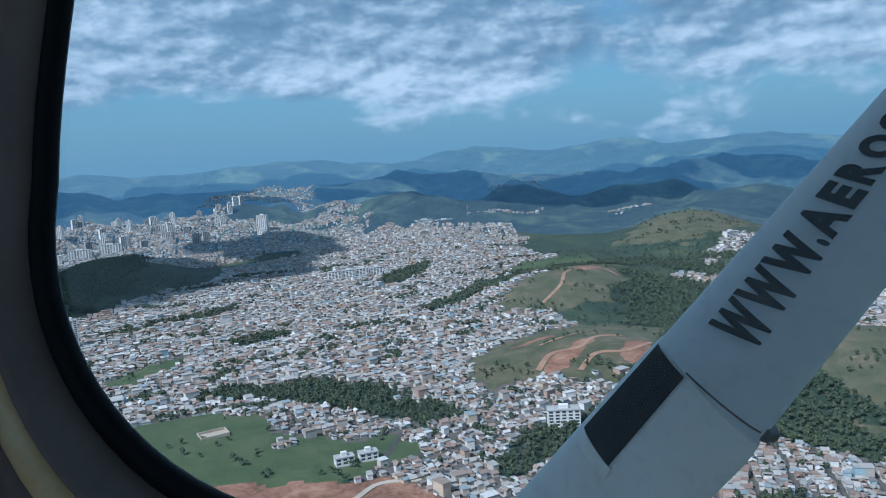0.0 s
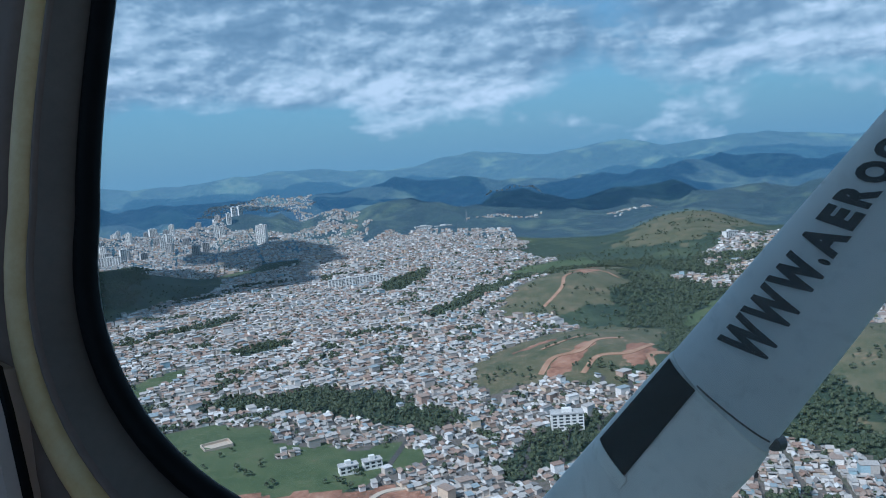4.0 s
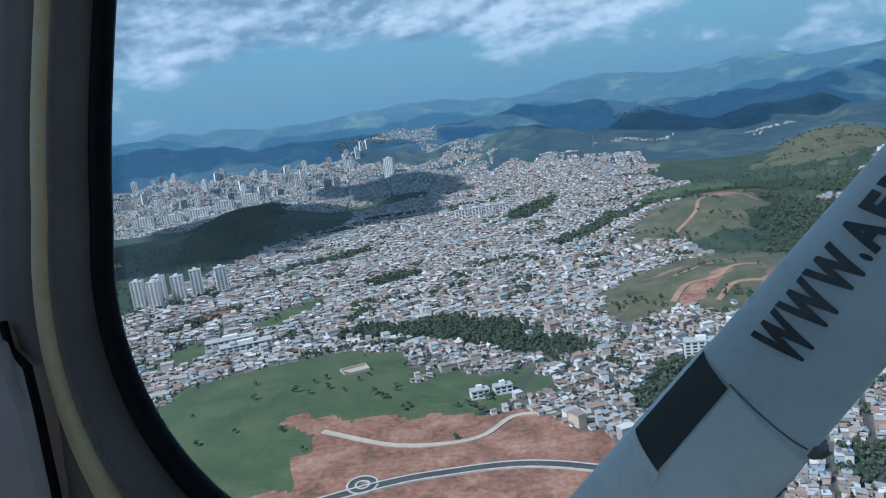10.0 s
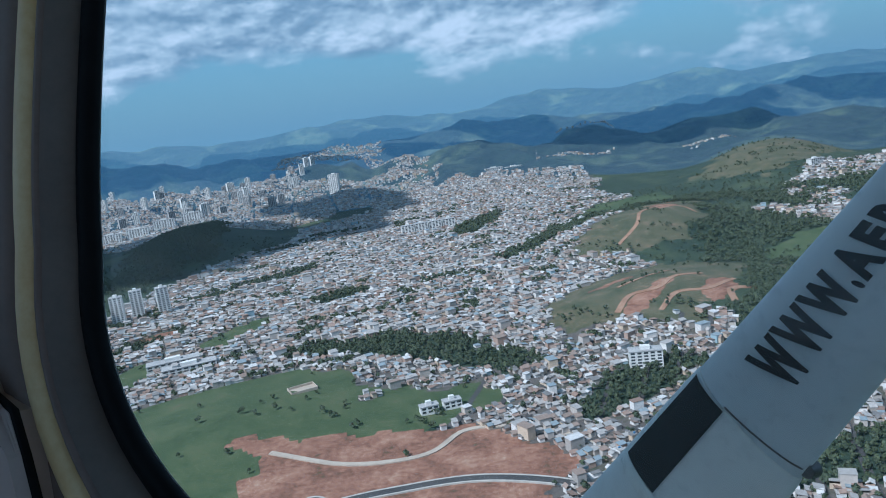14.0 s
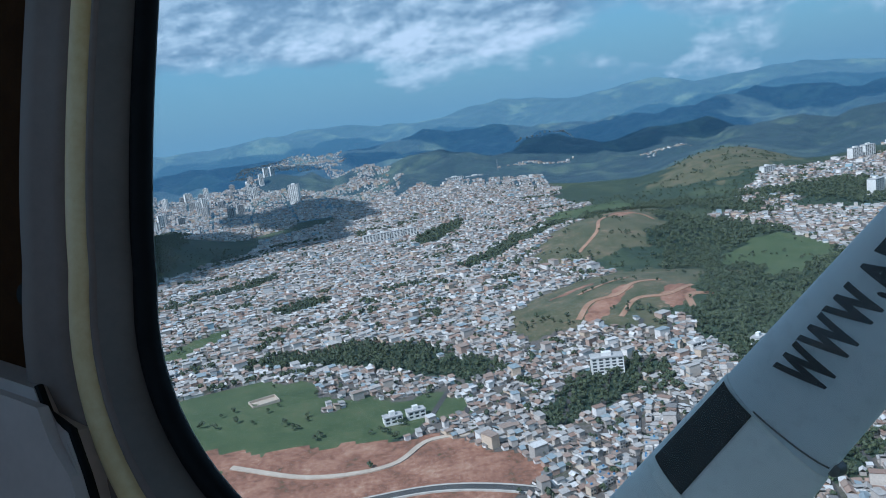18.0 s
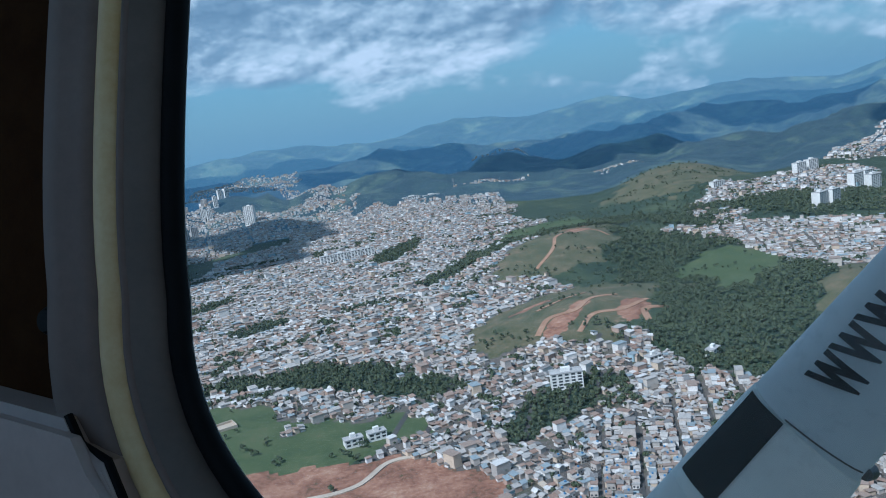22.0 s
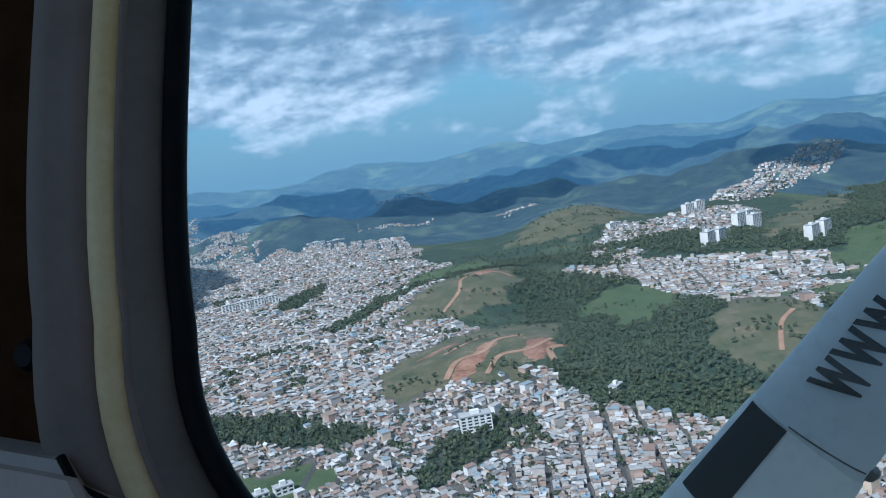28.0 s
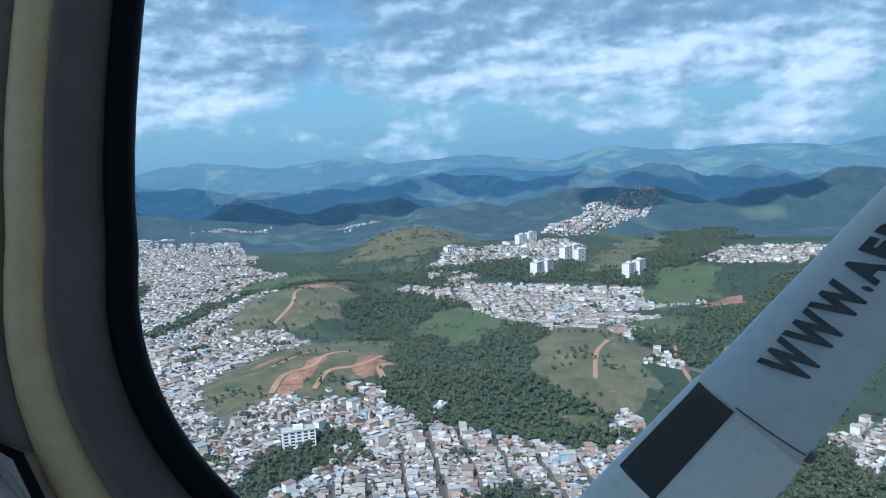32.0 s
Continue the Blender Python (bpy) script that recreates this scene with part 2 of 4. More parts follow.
COVERS = (
    ("wood", -650, 1800, 430, 105, 100), ("wood", -85, 832, 110, 42, -10), ("wood", 5, 752, 80, 28, -30), ("wood", 142, 628, 75, 30, 50), ("wood", 178, 668, 50, 18, 10),
    ("wood", -180, 1120, 60, 26, 20), ("wood", 60, 1640, 130, 36, 70), ("wood", 230, 1420, 210, 45, 55), ("wood", 430, 800, 260, 120, 75),
    ("wood", 480, 1150, 230, 110, 100), ("wood", 420, 1050, 120, 60, 60), ("wood", 760, 740, 170, 85, 15), ("wood", 870, 1330, 260, 90, 140), ("wood", 440, 1480, 160, 90, 60),
    ("wood", 1120, 1260, 220, 90, 30), ("wood", 1480, 1560, 420, 110, 35), ("wood", 1250, 900, 260, 110, 20), ("wood", 600, 1420, 120, 40, 110), ("wood", -330, 1330, 90, 22, 30), ("wood", 120, 1280, 70, 20, 60), ("wood", -20, 1150, 40, 14, 20), ("wood", -420, 1000, 60, 22, 60), ("wood", 250, 460, 60, 30, 30), ("wood", -20, 500, 90, 40, 120), ("wood", 500, 420, 140, 60, 60),
    ("grass", -225, 632, 150, 120, 40), ("grass", -310, 490, 160, 120, 0), ("grass", -85, 612, 110, 48, 20), ("grass", -300, 980, 70, 24, 60), ("grass", -390, 830, 60, 26, 70),
    ("grass", 520, 1010, 70, 110, 160), ("grass", 690, 810, 60, 80, 150), ("grass", 400, 1620, 120, 80, 40), ("dry", 860, 2000, 400, 150, 62),
    ("grass", -420, 3150, 180, 260, 20), ("grass", 120, 2900, 330, 190, 100), ("grass", 1000, 1060, 200, 60, 40),
    ("dry", 330, 1270, 205, 85, 60), ("dry", 240, 900, 150, 95, 40), ("dry", 520, 690, 125, 65, 60), ("dry", 1250, 1500, 330, 60, 40),
    ("soil", -70, 518, 130, 78, -14), ("soil", -75, 420, 115, 80, 0), ("soil", 20, 408, 90, 60, -20), ("soil", 300, 845, 50, 15, 60), ("soil", 215, 835, 55, 12, 50),
    ("soil", 190, 920, 40, 10, 30), ("soil", 380, 1330, 45, 20, 60), ("soil", 940, 905, 70, 22, 20), ("soil", 440, 1560, 40, 18, 20), ("soil", 150, 2650, 50, 18, 20),
    ("soil", -420, 1010, 35, 18, 30),
)
# centre x, centre y, half length, half width, turn, height
HILLS = (
    (330, 1270, 230, 150, 60, 42), (240, 880, 170, 120, 40, 26), (520, 760, 190, 120, 60, 30), (-650, 1850, 430, 160, 100, 45),
    (880, 2020, 430, 170, 62, 62), (120, 2950, 420, 260, 100, 55), (-420, 3150, 260, 300, 20, 40), (260, 2330, 460, 300, 70, 20),
    (900, 1540, 420, 260, 35, 22), (1650, 2080, 640, 220, 35, 50), (1340, 1150, 320, 220, 150, 30), (760, 740, 220, 130, 15, 28),
    (-210, 640, 190, 150, 40, 14), (-560, 3700, 380, 260, 15, 45), (2300, 2700, 700, 260, 20, 120), (2600, 1750, 700, 240, 160, 120),
    (-1900, 3700, 900, 420, 15, 140), (-700, 4300, 900, 260, 0, 115), (900, 3300, 700, 260, 20, 70), (1700, 3500, 700, 300, 35, 90), (2900, 3600, 800, 300, 60, 120),
    (300, 4050, 500, 200, 10, 110), (-3000, 2500, 700, 500, 60, 130), (1500, 4300, 800, 240, -10, 120),
)


def wave(x, y, size, seed):
    """Soft, uneven waves between about -1 and 1."""
    s = 0.0
    for k in range(4):
        a, f, p = seed * 1.7 + k * 2.4, (1 + 0.8 * k) / size, seed * 3.1 + k * 1.9
        s = s + np.sin((x * math.cos(a) + y * math.sin(a)) * f + p + 1.3 * np.sin((x * math.sin(a) - y * math.cos(a)) * f * 0.7 + p)) / (1 + 0.7 * k)
    return s / 2.3


def oval(x, y, cx, cy, ra, rb, turn, ragged=0.0, seed=0.0):
    """1 at the centre of an oval, 0 on its edge, negative outside; the edge may be ragged."""
    c, s = math.cos(radians(turn)), math.sin(radians(turn))
    u, v = ((x - cx) * c + (y - cy) * s) / ra, ((y - cy) * c - (x - cx) * s) / rb
    r = np.sqrt(u * u + v * v)
    if ragged:
        r = r * (1 + ragged * wave(x, y, 0.40 * rb + 10, seed) + 0.5 * ragged * wave(x, y, 0.12 * rb + 5, seed + 9))
    return 1 - r


def height(x, y):
    h = 4.0 * wave(x, y, 260.0, 1) + 1.2 * wave(x, y, 70.0, 2)
    for cx, cy, ra, rb, turn, up in HILLS:
        d = np.clip(oval(x, y, cx, cy, ra * 1.5, rb * 1.5, turn, 0.10, cx) , 0, 1)
        h = h + up * d * d * (3 - 2 * d)
    r = np.sqrt(x * x + y * y)
    far = np.clip((r - 2300) / 2300, 0, 1)
    ridges = 1 - np.abs(wave(x, y, 420.0, 5)) * 1.1
    rim = np.clip((r - 3300) / 1600, 0, 1)
    return h * (1 - 0.45 * far) + rim * rim * 150 * (0.75 + 0.25 * wave(x, y, 330.0, 19)) + far * far * (70 + 62 * ridges) + far * 20 * wave(x, y, 130.0, 7) + np.clip((r - 2200) / 700, 0, 1) * np.clip((4800 - r) / 900, 0, 1) * (34 * (1 - np.abs(wave(x, y, 190.0, 12)) * 1.7) + 26 * (1 - np.abs(wave(x, y, 95.0, 15)) * 1.7)) + np.clip((r - 4300) / 600, 0, 1) * 26


def cover_at(x, y):
    """Kind of cover: 0 wild, 1 town, 2 grass, 3 dry grass, 4 soil, 5 wood."""
    kind = np.zeros_like(x, dtype=int)
    for k, (cx, cy, ra, rb, turn) in enumerate(TOWNS):
        kind[oval(x, y, cx, cy, ra, rb, turn, 0.16, k + 1.0) > 0] = 1
    for k, (name, cx, cy, ra, rb, turn) in enumerate(COVERS):
        kind[oval(x, y, cx, cy, ra, rb, turn, 0.30, k + 40.0) > 0] = {"grass": 2, "dry": 3, "soil": 4, "wood": 5}[name]
    return kind


def part(name, bm, mat, parent=None, label=""):
    """Links a bmesh, or a finished mesh, as one mesh object under a thing."""
    if isinstance(bm, bmesh.types.BMesh):
        me = bpy.data.meshes.new(name)
        bm.normal_update()
        bm.to_mesh(me)
        bm.free()
    else:
        me = bm
    if mat is not None and not me.materials:
        me.materials.append(mat)
    ob = new(name, me)
    ob.parent = parent
    if label:
        ob["label"] = label
    return ob


def raw_mesh(name, verts, faces, mats, index=None):
    """A mesh from arrays: verts (n, 3), faces (m, 3) or (m, 4)."""
    me = bpy.data.meshes.new(name)
    verts, faces = np.asarray(verts, dtype=np.float32), np.asarray(faces, dtype=np.int32)
    m, k = faces.shape
    me.vertices.add(len(verts))
    me.vertices.foreach_set("co", verts.ravel())
    me.loops.add(m * k)
    me.loops.foreach_set("vertex_index", faces.ravel())
    me.polygons.add(m)
    me.polygons.foreach_set("loop_start", np.arange(0, m * k, k, dtype=np.int32))
    for mat in mats:
        me.materials.append(mat)
    me.polygons.foreach_set("use_smooth", np.zeros(m, dtype=bool))
    if index is not None:
        me.polygons.foreach_set("material_index", np.asarray(index, dtype=np.int32))
    me.update(calc_edges=True)
    return me


# ---- ground ----
front = np.radians(np.arange(-52, 82, 0.32))
rest = np.radians(np.arange(84, 308, 4.0))
az = np.concatenate([front, rest])
rad = np.concatenate([[1.0, 60, 120, 180, 220], 240 * np.power(4980 / 240, np.linspace(0, 1, 300))])
gx, gy = np.outer(rad, np.sin(az)), np.outer(rad, np.cos(az))
gz = height(gx, gy)
n_az = len(az)


def ground_ring(first, last, mat, name):
    """Rings of the ground from one radius to another."""
    ii, jj = np.meshgrid(np.arange(first, last), np.arange(n_az), indexing="ij")
    j2 = (jj + 1) % n_az
    f = np.stack([ii * n_az + jj, ii * n_az + j2, (ii + 1) * n_az + j2, (ii + 1) * n_az + jj], -1).reshape(-1, 4) - first * n_az
    part_of = slice(first * n_az, (last + 1) * n_az)
    me = raw_mesh(name, np.stack([gx, gy, gz], -1).reshape(-1, 3)[part_of], f, [mat])
    me.polygons.foreach_set("use_smooth", np.ones(len(f), dtype=bool))
    kinds = cover_at(gx.ravel()[part_of], gy.ravel()[part_of])
    for key, code in (("town", 1), ("grass", 2), ("dry", 3), ("soil", 4)):
        layer = me.attributes.new(key, "FLOAT", "POINT")
        layer.data.foreach_set("value", (kinds == code).astype(np.float32))
    return new(name, me)


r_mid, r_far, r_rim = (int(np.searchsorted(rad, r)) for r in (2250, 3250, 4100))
tagged(ground_ring(0, r_mid, m_ground, "ground"), "hilly ground with grass, woods, town earth and red soil", "ground", kind="structure")
# the three outer rings carry their air haze as blue emission
tagged(ground_ring(r_mid, r_far, m_hills, "backdrop_hills"), "blue-green wooded hills beyond the town, haze painted in as blue emission", "hills", kind="structure")
tagged(ground_ring(r_far, r_rim, m_ridges, "backdrop_ridges"), "wooded ridges in the distance, haze painted in as blue emission", "hills", kind="structure")
tagged(ground_ring(r_rim, len(rad) - 1, m_rim, "backdrop_horizon"), "ridges at the horizon, haze painted in as pale blue emission", "hills", kind="structure")


# ---- roads of the new estate ----
def smooth_line(points, step=6.0):
    """Catmull-Rom through a few points on the ground."""
    p = [Vector(q) for q in points]
    p = [2 * p[0] - p[1]] + p + [2 * p[-1] - p[-2]]
    line = []
    for a, b, c, d in zip(p, p[1:], p[2:], p[3:]):
        n = max(2, int((c - b).length / step))
        for k in range(n):
            t = k / n
            line.append(0.5 * (2 * b + (c - a) * t + (2 * a - 5 * b + 4 * c - d) * t * t + (3 * b - a - 3 * c + d) * t ** 3))
    line.append(p[-2])
    return line


def ribbon(line, left, right, lift, thick):
    """A strip with thickness that follows the ground between two offsets from a line."""
    verts, faces = [], []
    n = len(line)
    for k, q in enumerate(line):
        d = (line[min(k + 1, n - 1)] - line[max(k - 1, 0)]).normalized()
        side = Vector((d.y, -d.x))
        for off in (left, right):
            x, y = q.x + side.x * off, q.y + side.y * off
            z = float(height(np.array(x), np.array(y))) + lift
            verts += [(x, y, z), (x, y, z - thick)]
    for k in range(n - 1):
        a, b = 4 * k, 4 * k + 4
        faces += [(a, a + 2, b + 2, b), (a, b, b + 1, a + 1), (a + 2, a + 3, b + 3, b + 2)]
    return verts, faces


def road(points, width, mat, label, kerbs=True):
    line = smooth_line(points)
    v, f = ribbon(line, -width / 2, width / 2, 0.9, 1.2)
    ob = tagged(new("road", raw_mesh("road", v, f, [mat])), label, "road", kind="structure")
    if kerbs:
        for lo, hi in ((-width / 2 - 1.6, -width / 2), (width / 2, width / 2 + 1.6)):
            v, f = ribbon(line, lo, hi, 1.1, 1.4)
            part("kerb", raw_mesh("kerb", v, f, [m_kerb]), None, ob, "pale concrete kerb")
    return ob


# ---- houses ----
def box_faces():
    return ((0, 1, 5, 4), (1, 2, 6, 5), (2, 3, 7, 6), (3, 0, 4, 7))


def house_arrays(x, y, turn, wx, wy, hz, kind, rng_h):
    """Joined houses as arrays: four walls each, and a roof of its own (flat, shed or gabled) that overhangs."""
    n = len(x)
    c, s = np.cos(turn), np.sin(turn)
    z0 = height(x, y) - 3.0
    z1 = z0 + 3.0 + hz

    def place(u, v, z):
        return np.stack([x + u * c - v * s, y + u * s + v * c, z], -1)
    hx, hy = wx / 2, wy / 2
    wall = np.stack([place(a * hx, b * hy, z) for z in (z0, z1) for a, b in ((-1, -1), (1, -1), (1, 1), (-1, 1))], 1)
    ox, oy = hx + 0.35, hy + 0.35
    rise = np.where(kind == 0, 0.0, np.where(kind == 1, rng_h * 1.4, rng_h * 2.2))
    shed = kind == 1
    e0, e1 = z1 + 0.05, z1 + 0.05 + np.where(shed, rise, 0)
    mid = z1 + 0.05 + np.where(shed, rise / 2, rise)
    t = 0.35
    top = [place(-ox, -oy, e0 + t), place(-ox, 0 * oy, mid + t), place(-ox, oy, e1 + t), place(ox, -oy, e0 + t), place(ox, 0 * oy, mid + t), place(ox, oy, e1 + t)]
    bot = [place(-ox, -oy, e0), place(-ox, 0 * oy, mid), place(-ox, oy, e1), place(ox, -oy, e0), place(ox, 0 * oy, mid), place(ox, oy, e1)]
    roof = np.stack(top + bot, 1)
    verts = np.concatenate([wall, roof], 1).reshape(-1, 3)
    f = list(box_faces()) + [(8, 11, 12, 9), (9, 12, 13, 10), (8, 14, 17, 11), (10, 13, 19, 16), (8, 9, 15, 14), (9, 10, 16, 15), (11, 17, 18, 12), (12, 18, 19, 13)]
    faces = (np.array(f)[None] + (np.arange(n) * 20)[:, None, None]).reshape(-1, 4)
    index = np.tile([0] * 4 + [1] * 8, n)
    return verts, faces, index


rng = np.random.default_rng(11)


def house_sites():
    """House plots in rows along streets, district by district."""
    xs, ys, ts, near = [], [], [], []
    for k, (cx, cy, ra, rb, turn) in enumerate(TOWNS):
        grid = radians((23, 10, 71, 12, 70, 30, 40, 60, 20, 15, 80, 5, 40, 25, 20, 30, 0, -32, -40)[k])
        size = (0.67 if 700 <= cy <= 1700 else 0.76) + 0.08 * (cy > 1700) - 0.23 * (cy < 700)
        reach = max(ra, rb) * 1.25
        du, dv = 9.6 * size, 11.0 * size
        u, v = np.meshgrid(np.arange(-reach, reach, du), np.arange(-reach, reach, dv))
        row, col = np.round(v / dv).astype(int), np.round(u / du).astype(int)
        street = (row % 5 == 0) | (col % 15 == 0)
        bend = 0.0 if k == 2 else 14.0
        u = u + rng.uniform(-2.2, 2.2, u.shape) + bend * wave(v, u, 160.0, k)
        v = v + rng.uniform(-1.8, 1.8, v.shape) + bend * wave(u, v, 160.0, k + 3)
        x, y = cx + u * math.cos(grid) - v * math.sin(grid), cy + u * math.sin(grid) + v * math.cos(grid)
        ok = (oval(x, y, cx, cy, ra, rb, turn, 0.16, k + 1.0) > 0) & (~street | (rng.random(x.shape) < (0.0 if k == 2 else 0.12))) & (cover_at(x.ravel(), y.ravel()).reshape(x.shape) == 1)
        for c2, (a, b, d, e, g) in enumerate(TOWNS[:k]):
            ok &= oval(x, y, a, b, d, e, g, 0.16, c2 + 1.0) < 0
        thin = (0.93, 0.75, 0.92, 0.72, 0.86, 0.85, 0.80, 0.8, 0.7, 0.72, 0.9, 0.9, 0.9, 0.85, 0.35, 0.35, 0.3, 0.85, 0.85)[k]
        ok &= (rng.random(x.shape) < thin) & (x * x + y * y < 4600 ** 2)
        xs.append(x[ok]), ys.append(y[ok]), ts.append(np.full(ok.sum(), grid))
    return np.concatenate(xs), np.concatenate(ys), np.concatenate(ts)


hx_, hy_, ht_ = house_sites()
n_h = len(hx_)
ht_ = ht_ + rng.normal(0, 0.10, n_h) + (rng.random(n_h) < 0.4) * math.pi / 2
wx_, wy_ = rng.uniform(5.0, 10.0, n_h), rng.uniform(4.8, 8.8, n_h)
hz_ = rng.choice([2.0, 2.6, 3.2, 4.6, 6.5], n_h, p=[0.25, 0.30, 0.22, 0.17, 0.06])
kind_ = rng.choice([0, 1, 2], n_h, p=[0.34, 0.36, 0.30])
small = np.where(np.hypot(hx_, hy_) < 780, 0.68, 0.88)
wx_, wy_, hz_ = wx_ * small, wy_ * small, hz_ * (0.5 + 0.5 * small)
large = rng.random(n_h) < 0.03
wx_[large] *= 1.9
wy_[large] *= 1.5
hz_[large] = rng.choice([5.0, 7.0, 10.0], large.sum())
kind_[large] = 0
dist = np.hypot(hx_, hy_)
closest = np.zeros(n_h, dtype=bool)
closest[np.argsort(np.hypot(hx_ - 150, hy_ - 470))[:260]] = True
far_ = ~closest
band_edges = (0, 900, 1500, 2400, 6000)
for lo, hi in zip(band_edges, band_edges[1:]):
    pick = far_ & (dist >= lo) & (dist < hi)
    v, f, ix = house_arrays(hx_[pick], hy_[pick], ht_[pick], wx_[pick], wy_[pick], hz_[pick], kind_[pick], rng.uniform(0.6, 1.1, pick.sum()))
    tagged(new("houses", raw_mesh("houses", v, f, [m_wall, m_roof], ix)), "crowded small plastered houses with grey and clay roofs", "houses", kind="stuff")


# ---- trees ----
def crown_arrays(seed, clumps):
    """An uneven crown of many small leafy clumps, and a tapered trunk with two limbs."""
    r = np.random.default_rng(seed)
    lobes = [(r.normal(0, 0.9, 2), r.uniform(3.2, 6.0), r.uniform(1.2, 2.1)) for _ in range(5)]
    tris = []
    for k in range(clumps):
        off, z, size = lobes[k % 5]
        d = r.normal(0, 1, 3)
        d /= np.linalg.norm(d)
        d[2] = abs(d[2]) * 0.8 if r.random() < 0.8 else d[2] * 0.6
        p = np.array([off[0], off[1], z]) + d * size * r.uniform(0.75, 1.1)
        a, b = np.cross(d, r.normal(0, 1, 3)), None
        a /= np.linalg.norm(a)
        b = np.cross(d, a)
        w = r.uniform(0.7, 1.35)
        tris.append([p + a * w, p - 0.5 * a * w + b * w * 0.9 + d * 0.3, p - 0.5 * a * w - b * w * 0.9 - d * 0.3])
    return np.array(tris).reshape(-1, 3)


def trunk_arrays():
    verts, faces = [], []
    for (x0, y0, z0, r0), (x1, y1, z1, r1) in (((0, 0, -1.5, 0.32), (0, 0, 3.2, 0.2)), ((0, 0, 2.6, 0.16), (1.1, 0.4, 4.8, 0.06)), ((0, 0, 2.9, 0.15), (-0.9, -0.7, 5.0, 0.06))):
        b = len(verts)
        for x, y, z, rr in ((x0, y0, z0, r0), (x1, y1, z1, r1)):
            verts += [(x + rr * math.cos(a * math.tau / 5), y + rr * math.sin(a * math.tau / 5), z) for a in range(5)]
        faces += [(b + k, b + (k + 1) % 5, b + 5 + (k + 1) % 5, b + 5 + k) for k in range(5)]
    return verts, faces


CROWNS = [crown_arrays(s, 64) for s in range(6)]


def wood_mesh(name, x, y, size):
    """Many crowns joined; each clump is an island of its own."""
    out = []
    which = rng.integers(0, 6, len(x))
    turn = rng.uniform(0, math.tau, len(x))
    z = height(x, y) - 1.2 * size
    for k in range(6):
        s = which == k
        c, d = np.cos(turn[s])[:, None], np.sin(turn[s])[:, None]
        p = CROWNS[k][None] * size[s][:, None, None]
        out.append(np.stack([x[s][:, None] + p[..., 0] * c - p[..., 1] * d, y[s][:, None] + p[..., 0] * d + p[..., 1] * c, z[s][:, None] + p[..., 2]], -1).reshape(-1, 3))
    v = np.concatenate(out)
    return raw_mesh(name, v, np.arange(len(v)).reshape(-1, 3), [m_leaf])


def wood_sites(kind, step, reach_lo, reach_hi, keep=1.0):
    u, v = np.meshgrid(np.arange(-1600, 2000, step), np.arange(250, reach_hi, step))
    x, y = (u + rng.uniform(-0.5, 0.5, u.shape) * step).ravel(), (v + rng.uniform(-0.5, 0.5, u.shape) * step).ravel()
    r = np.hypot(x, y)
    ok = (cover_at(x, y) == kind) & (r >= reach_lo) & (r < reach_hi) & (rng.random(len(x)) < keep) & (np.abs(np.degrees(np.arctan2(x, y)) - 14) < 62)
    if kind in (2, 3):
        ok &= wave(x, y, 16.0, 21) + 0.6 * wave(x, y, 45.0, 23) > 0.35
    return x[ok], y[ok]


wx1, wy1 = wood_sites(5, 6.8, 300, 1200, 0.92)
wx2, wy2 = wood_sites(5, 9.5, 1200, 2400, 0.92)
for name, x, y, lo, hi in (("near_wood", wx1, wy1, 0.75, 1.35), ("far_wood", wx2, wy2, 1.1, 1.8)):
    tagged(new("wood", wood_mesh("wood", x, y, rng.uniform(lo, hi, len(x)))), "dense dark green wood on a slope", "trees", kind="stuff")
sx, sy = [], []
for kind, step, keep in ((1, 12.5, 0.30), (2, 11.0, 0.35), (3, 9.0, 0.55), (0, 14.0, 0.55), (4, 26.0, 0.06)):
    x, y = wood_sites(kind, step, 300, 2300 if kind else 1900, keep)
    sx.append(x), sy.append(y)
sx, sy = np.concatenate(sx), np.concatenate(sy)
near_tree = np.argsort(np.hypot(sx - 150, sy - 480))[:90]
mask = np.ones(len(sx), dtype=bool)
mask[near_tree] = False
tagged(new("scattered_trees", wood_mesh("scattered_trees", sx[mask], sy[mask], rng.uniform(0.55, 1.15, mask.sum()))), "scattered green trees and bushes among houses and fields", "trees", kind="stuff")


def tree(seed):
    root = tagged(new("tree"), "leafy green street tree with an uneven crown", "tree", "street trees")
    v, f = trunk_arrays()
    part("trunk", raw_mesh("trunk", v, f, [m_trunk]), None, root)
    v = crown_arrays(seed, 90)
    part("crown", raw_mesh("crown", v, np.arange(len(v)).reshape(-1, 3), [m_leaf]), None, root)
    return root


trees = [tree(100 + k) for k in range(4)]
for k, j in enumerate(near_tree):
    s = rng.uniform(0.6, 1.1)
    x, y = float(sx[j]), float(sy[j])
    m = pose(x, y, float(height(np.array(x), np.array(y))) + 0.2, 0, 0, rng.uniform(0, 360))
    if k < 4:
        trees[k].matrix_basis = m
        trees[k].scale = (s, s, s)
    else:
        copy_thing(trees[k % 4], m)

# clumps of yard trees between the houses of the town
kept_state = rng.bit_generator.state
u, v = np.meshgrid(np.arange(-900, 1500, 7.0), np.arange(300, 2000, 7.0))
x, y = (u + rng.uniform(-3, 3, u.shape)).ravel(), (v + rng.uniform(-3, 3, u.shape)).ravel()
clump = wave(x, y, 20.0, 31) + 0.6 * wave(x, y, 75.0, 33)
ok = (cover_at(x, y) == 1) & (clump > np.quantile(clump, 0.93)) & (np.hypot(x - 150, y - 480) > 130) & (np.abs(np.degrees(np.arctan2(x, y)) - 14) < 55)
x, y = x[ok], y[ok]
tagged(new("yard_trees", wood_mesh("yard_trees", x, y, rng.uniform(0.85, 1.5, len(x)))), "clumps of dark green yard trees between the town houses", "trees", kind="stuff")
rng.bit_generator.state = kept_state

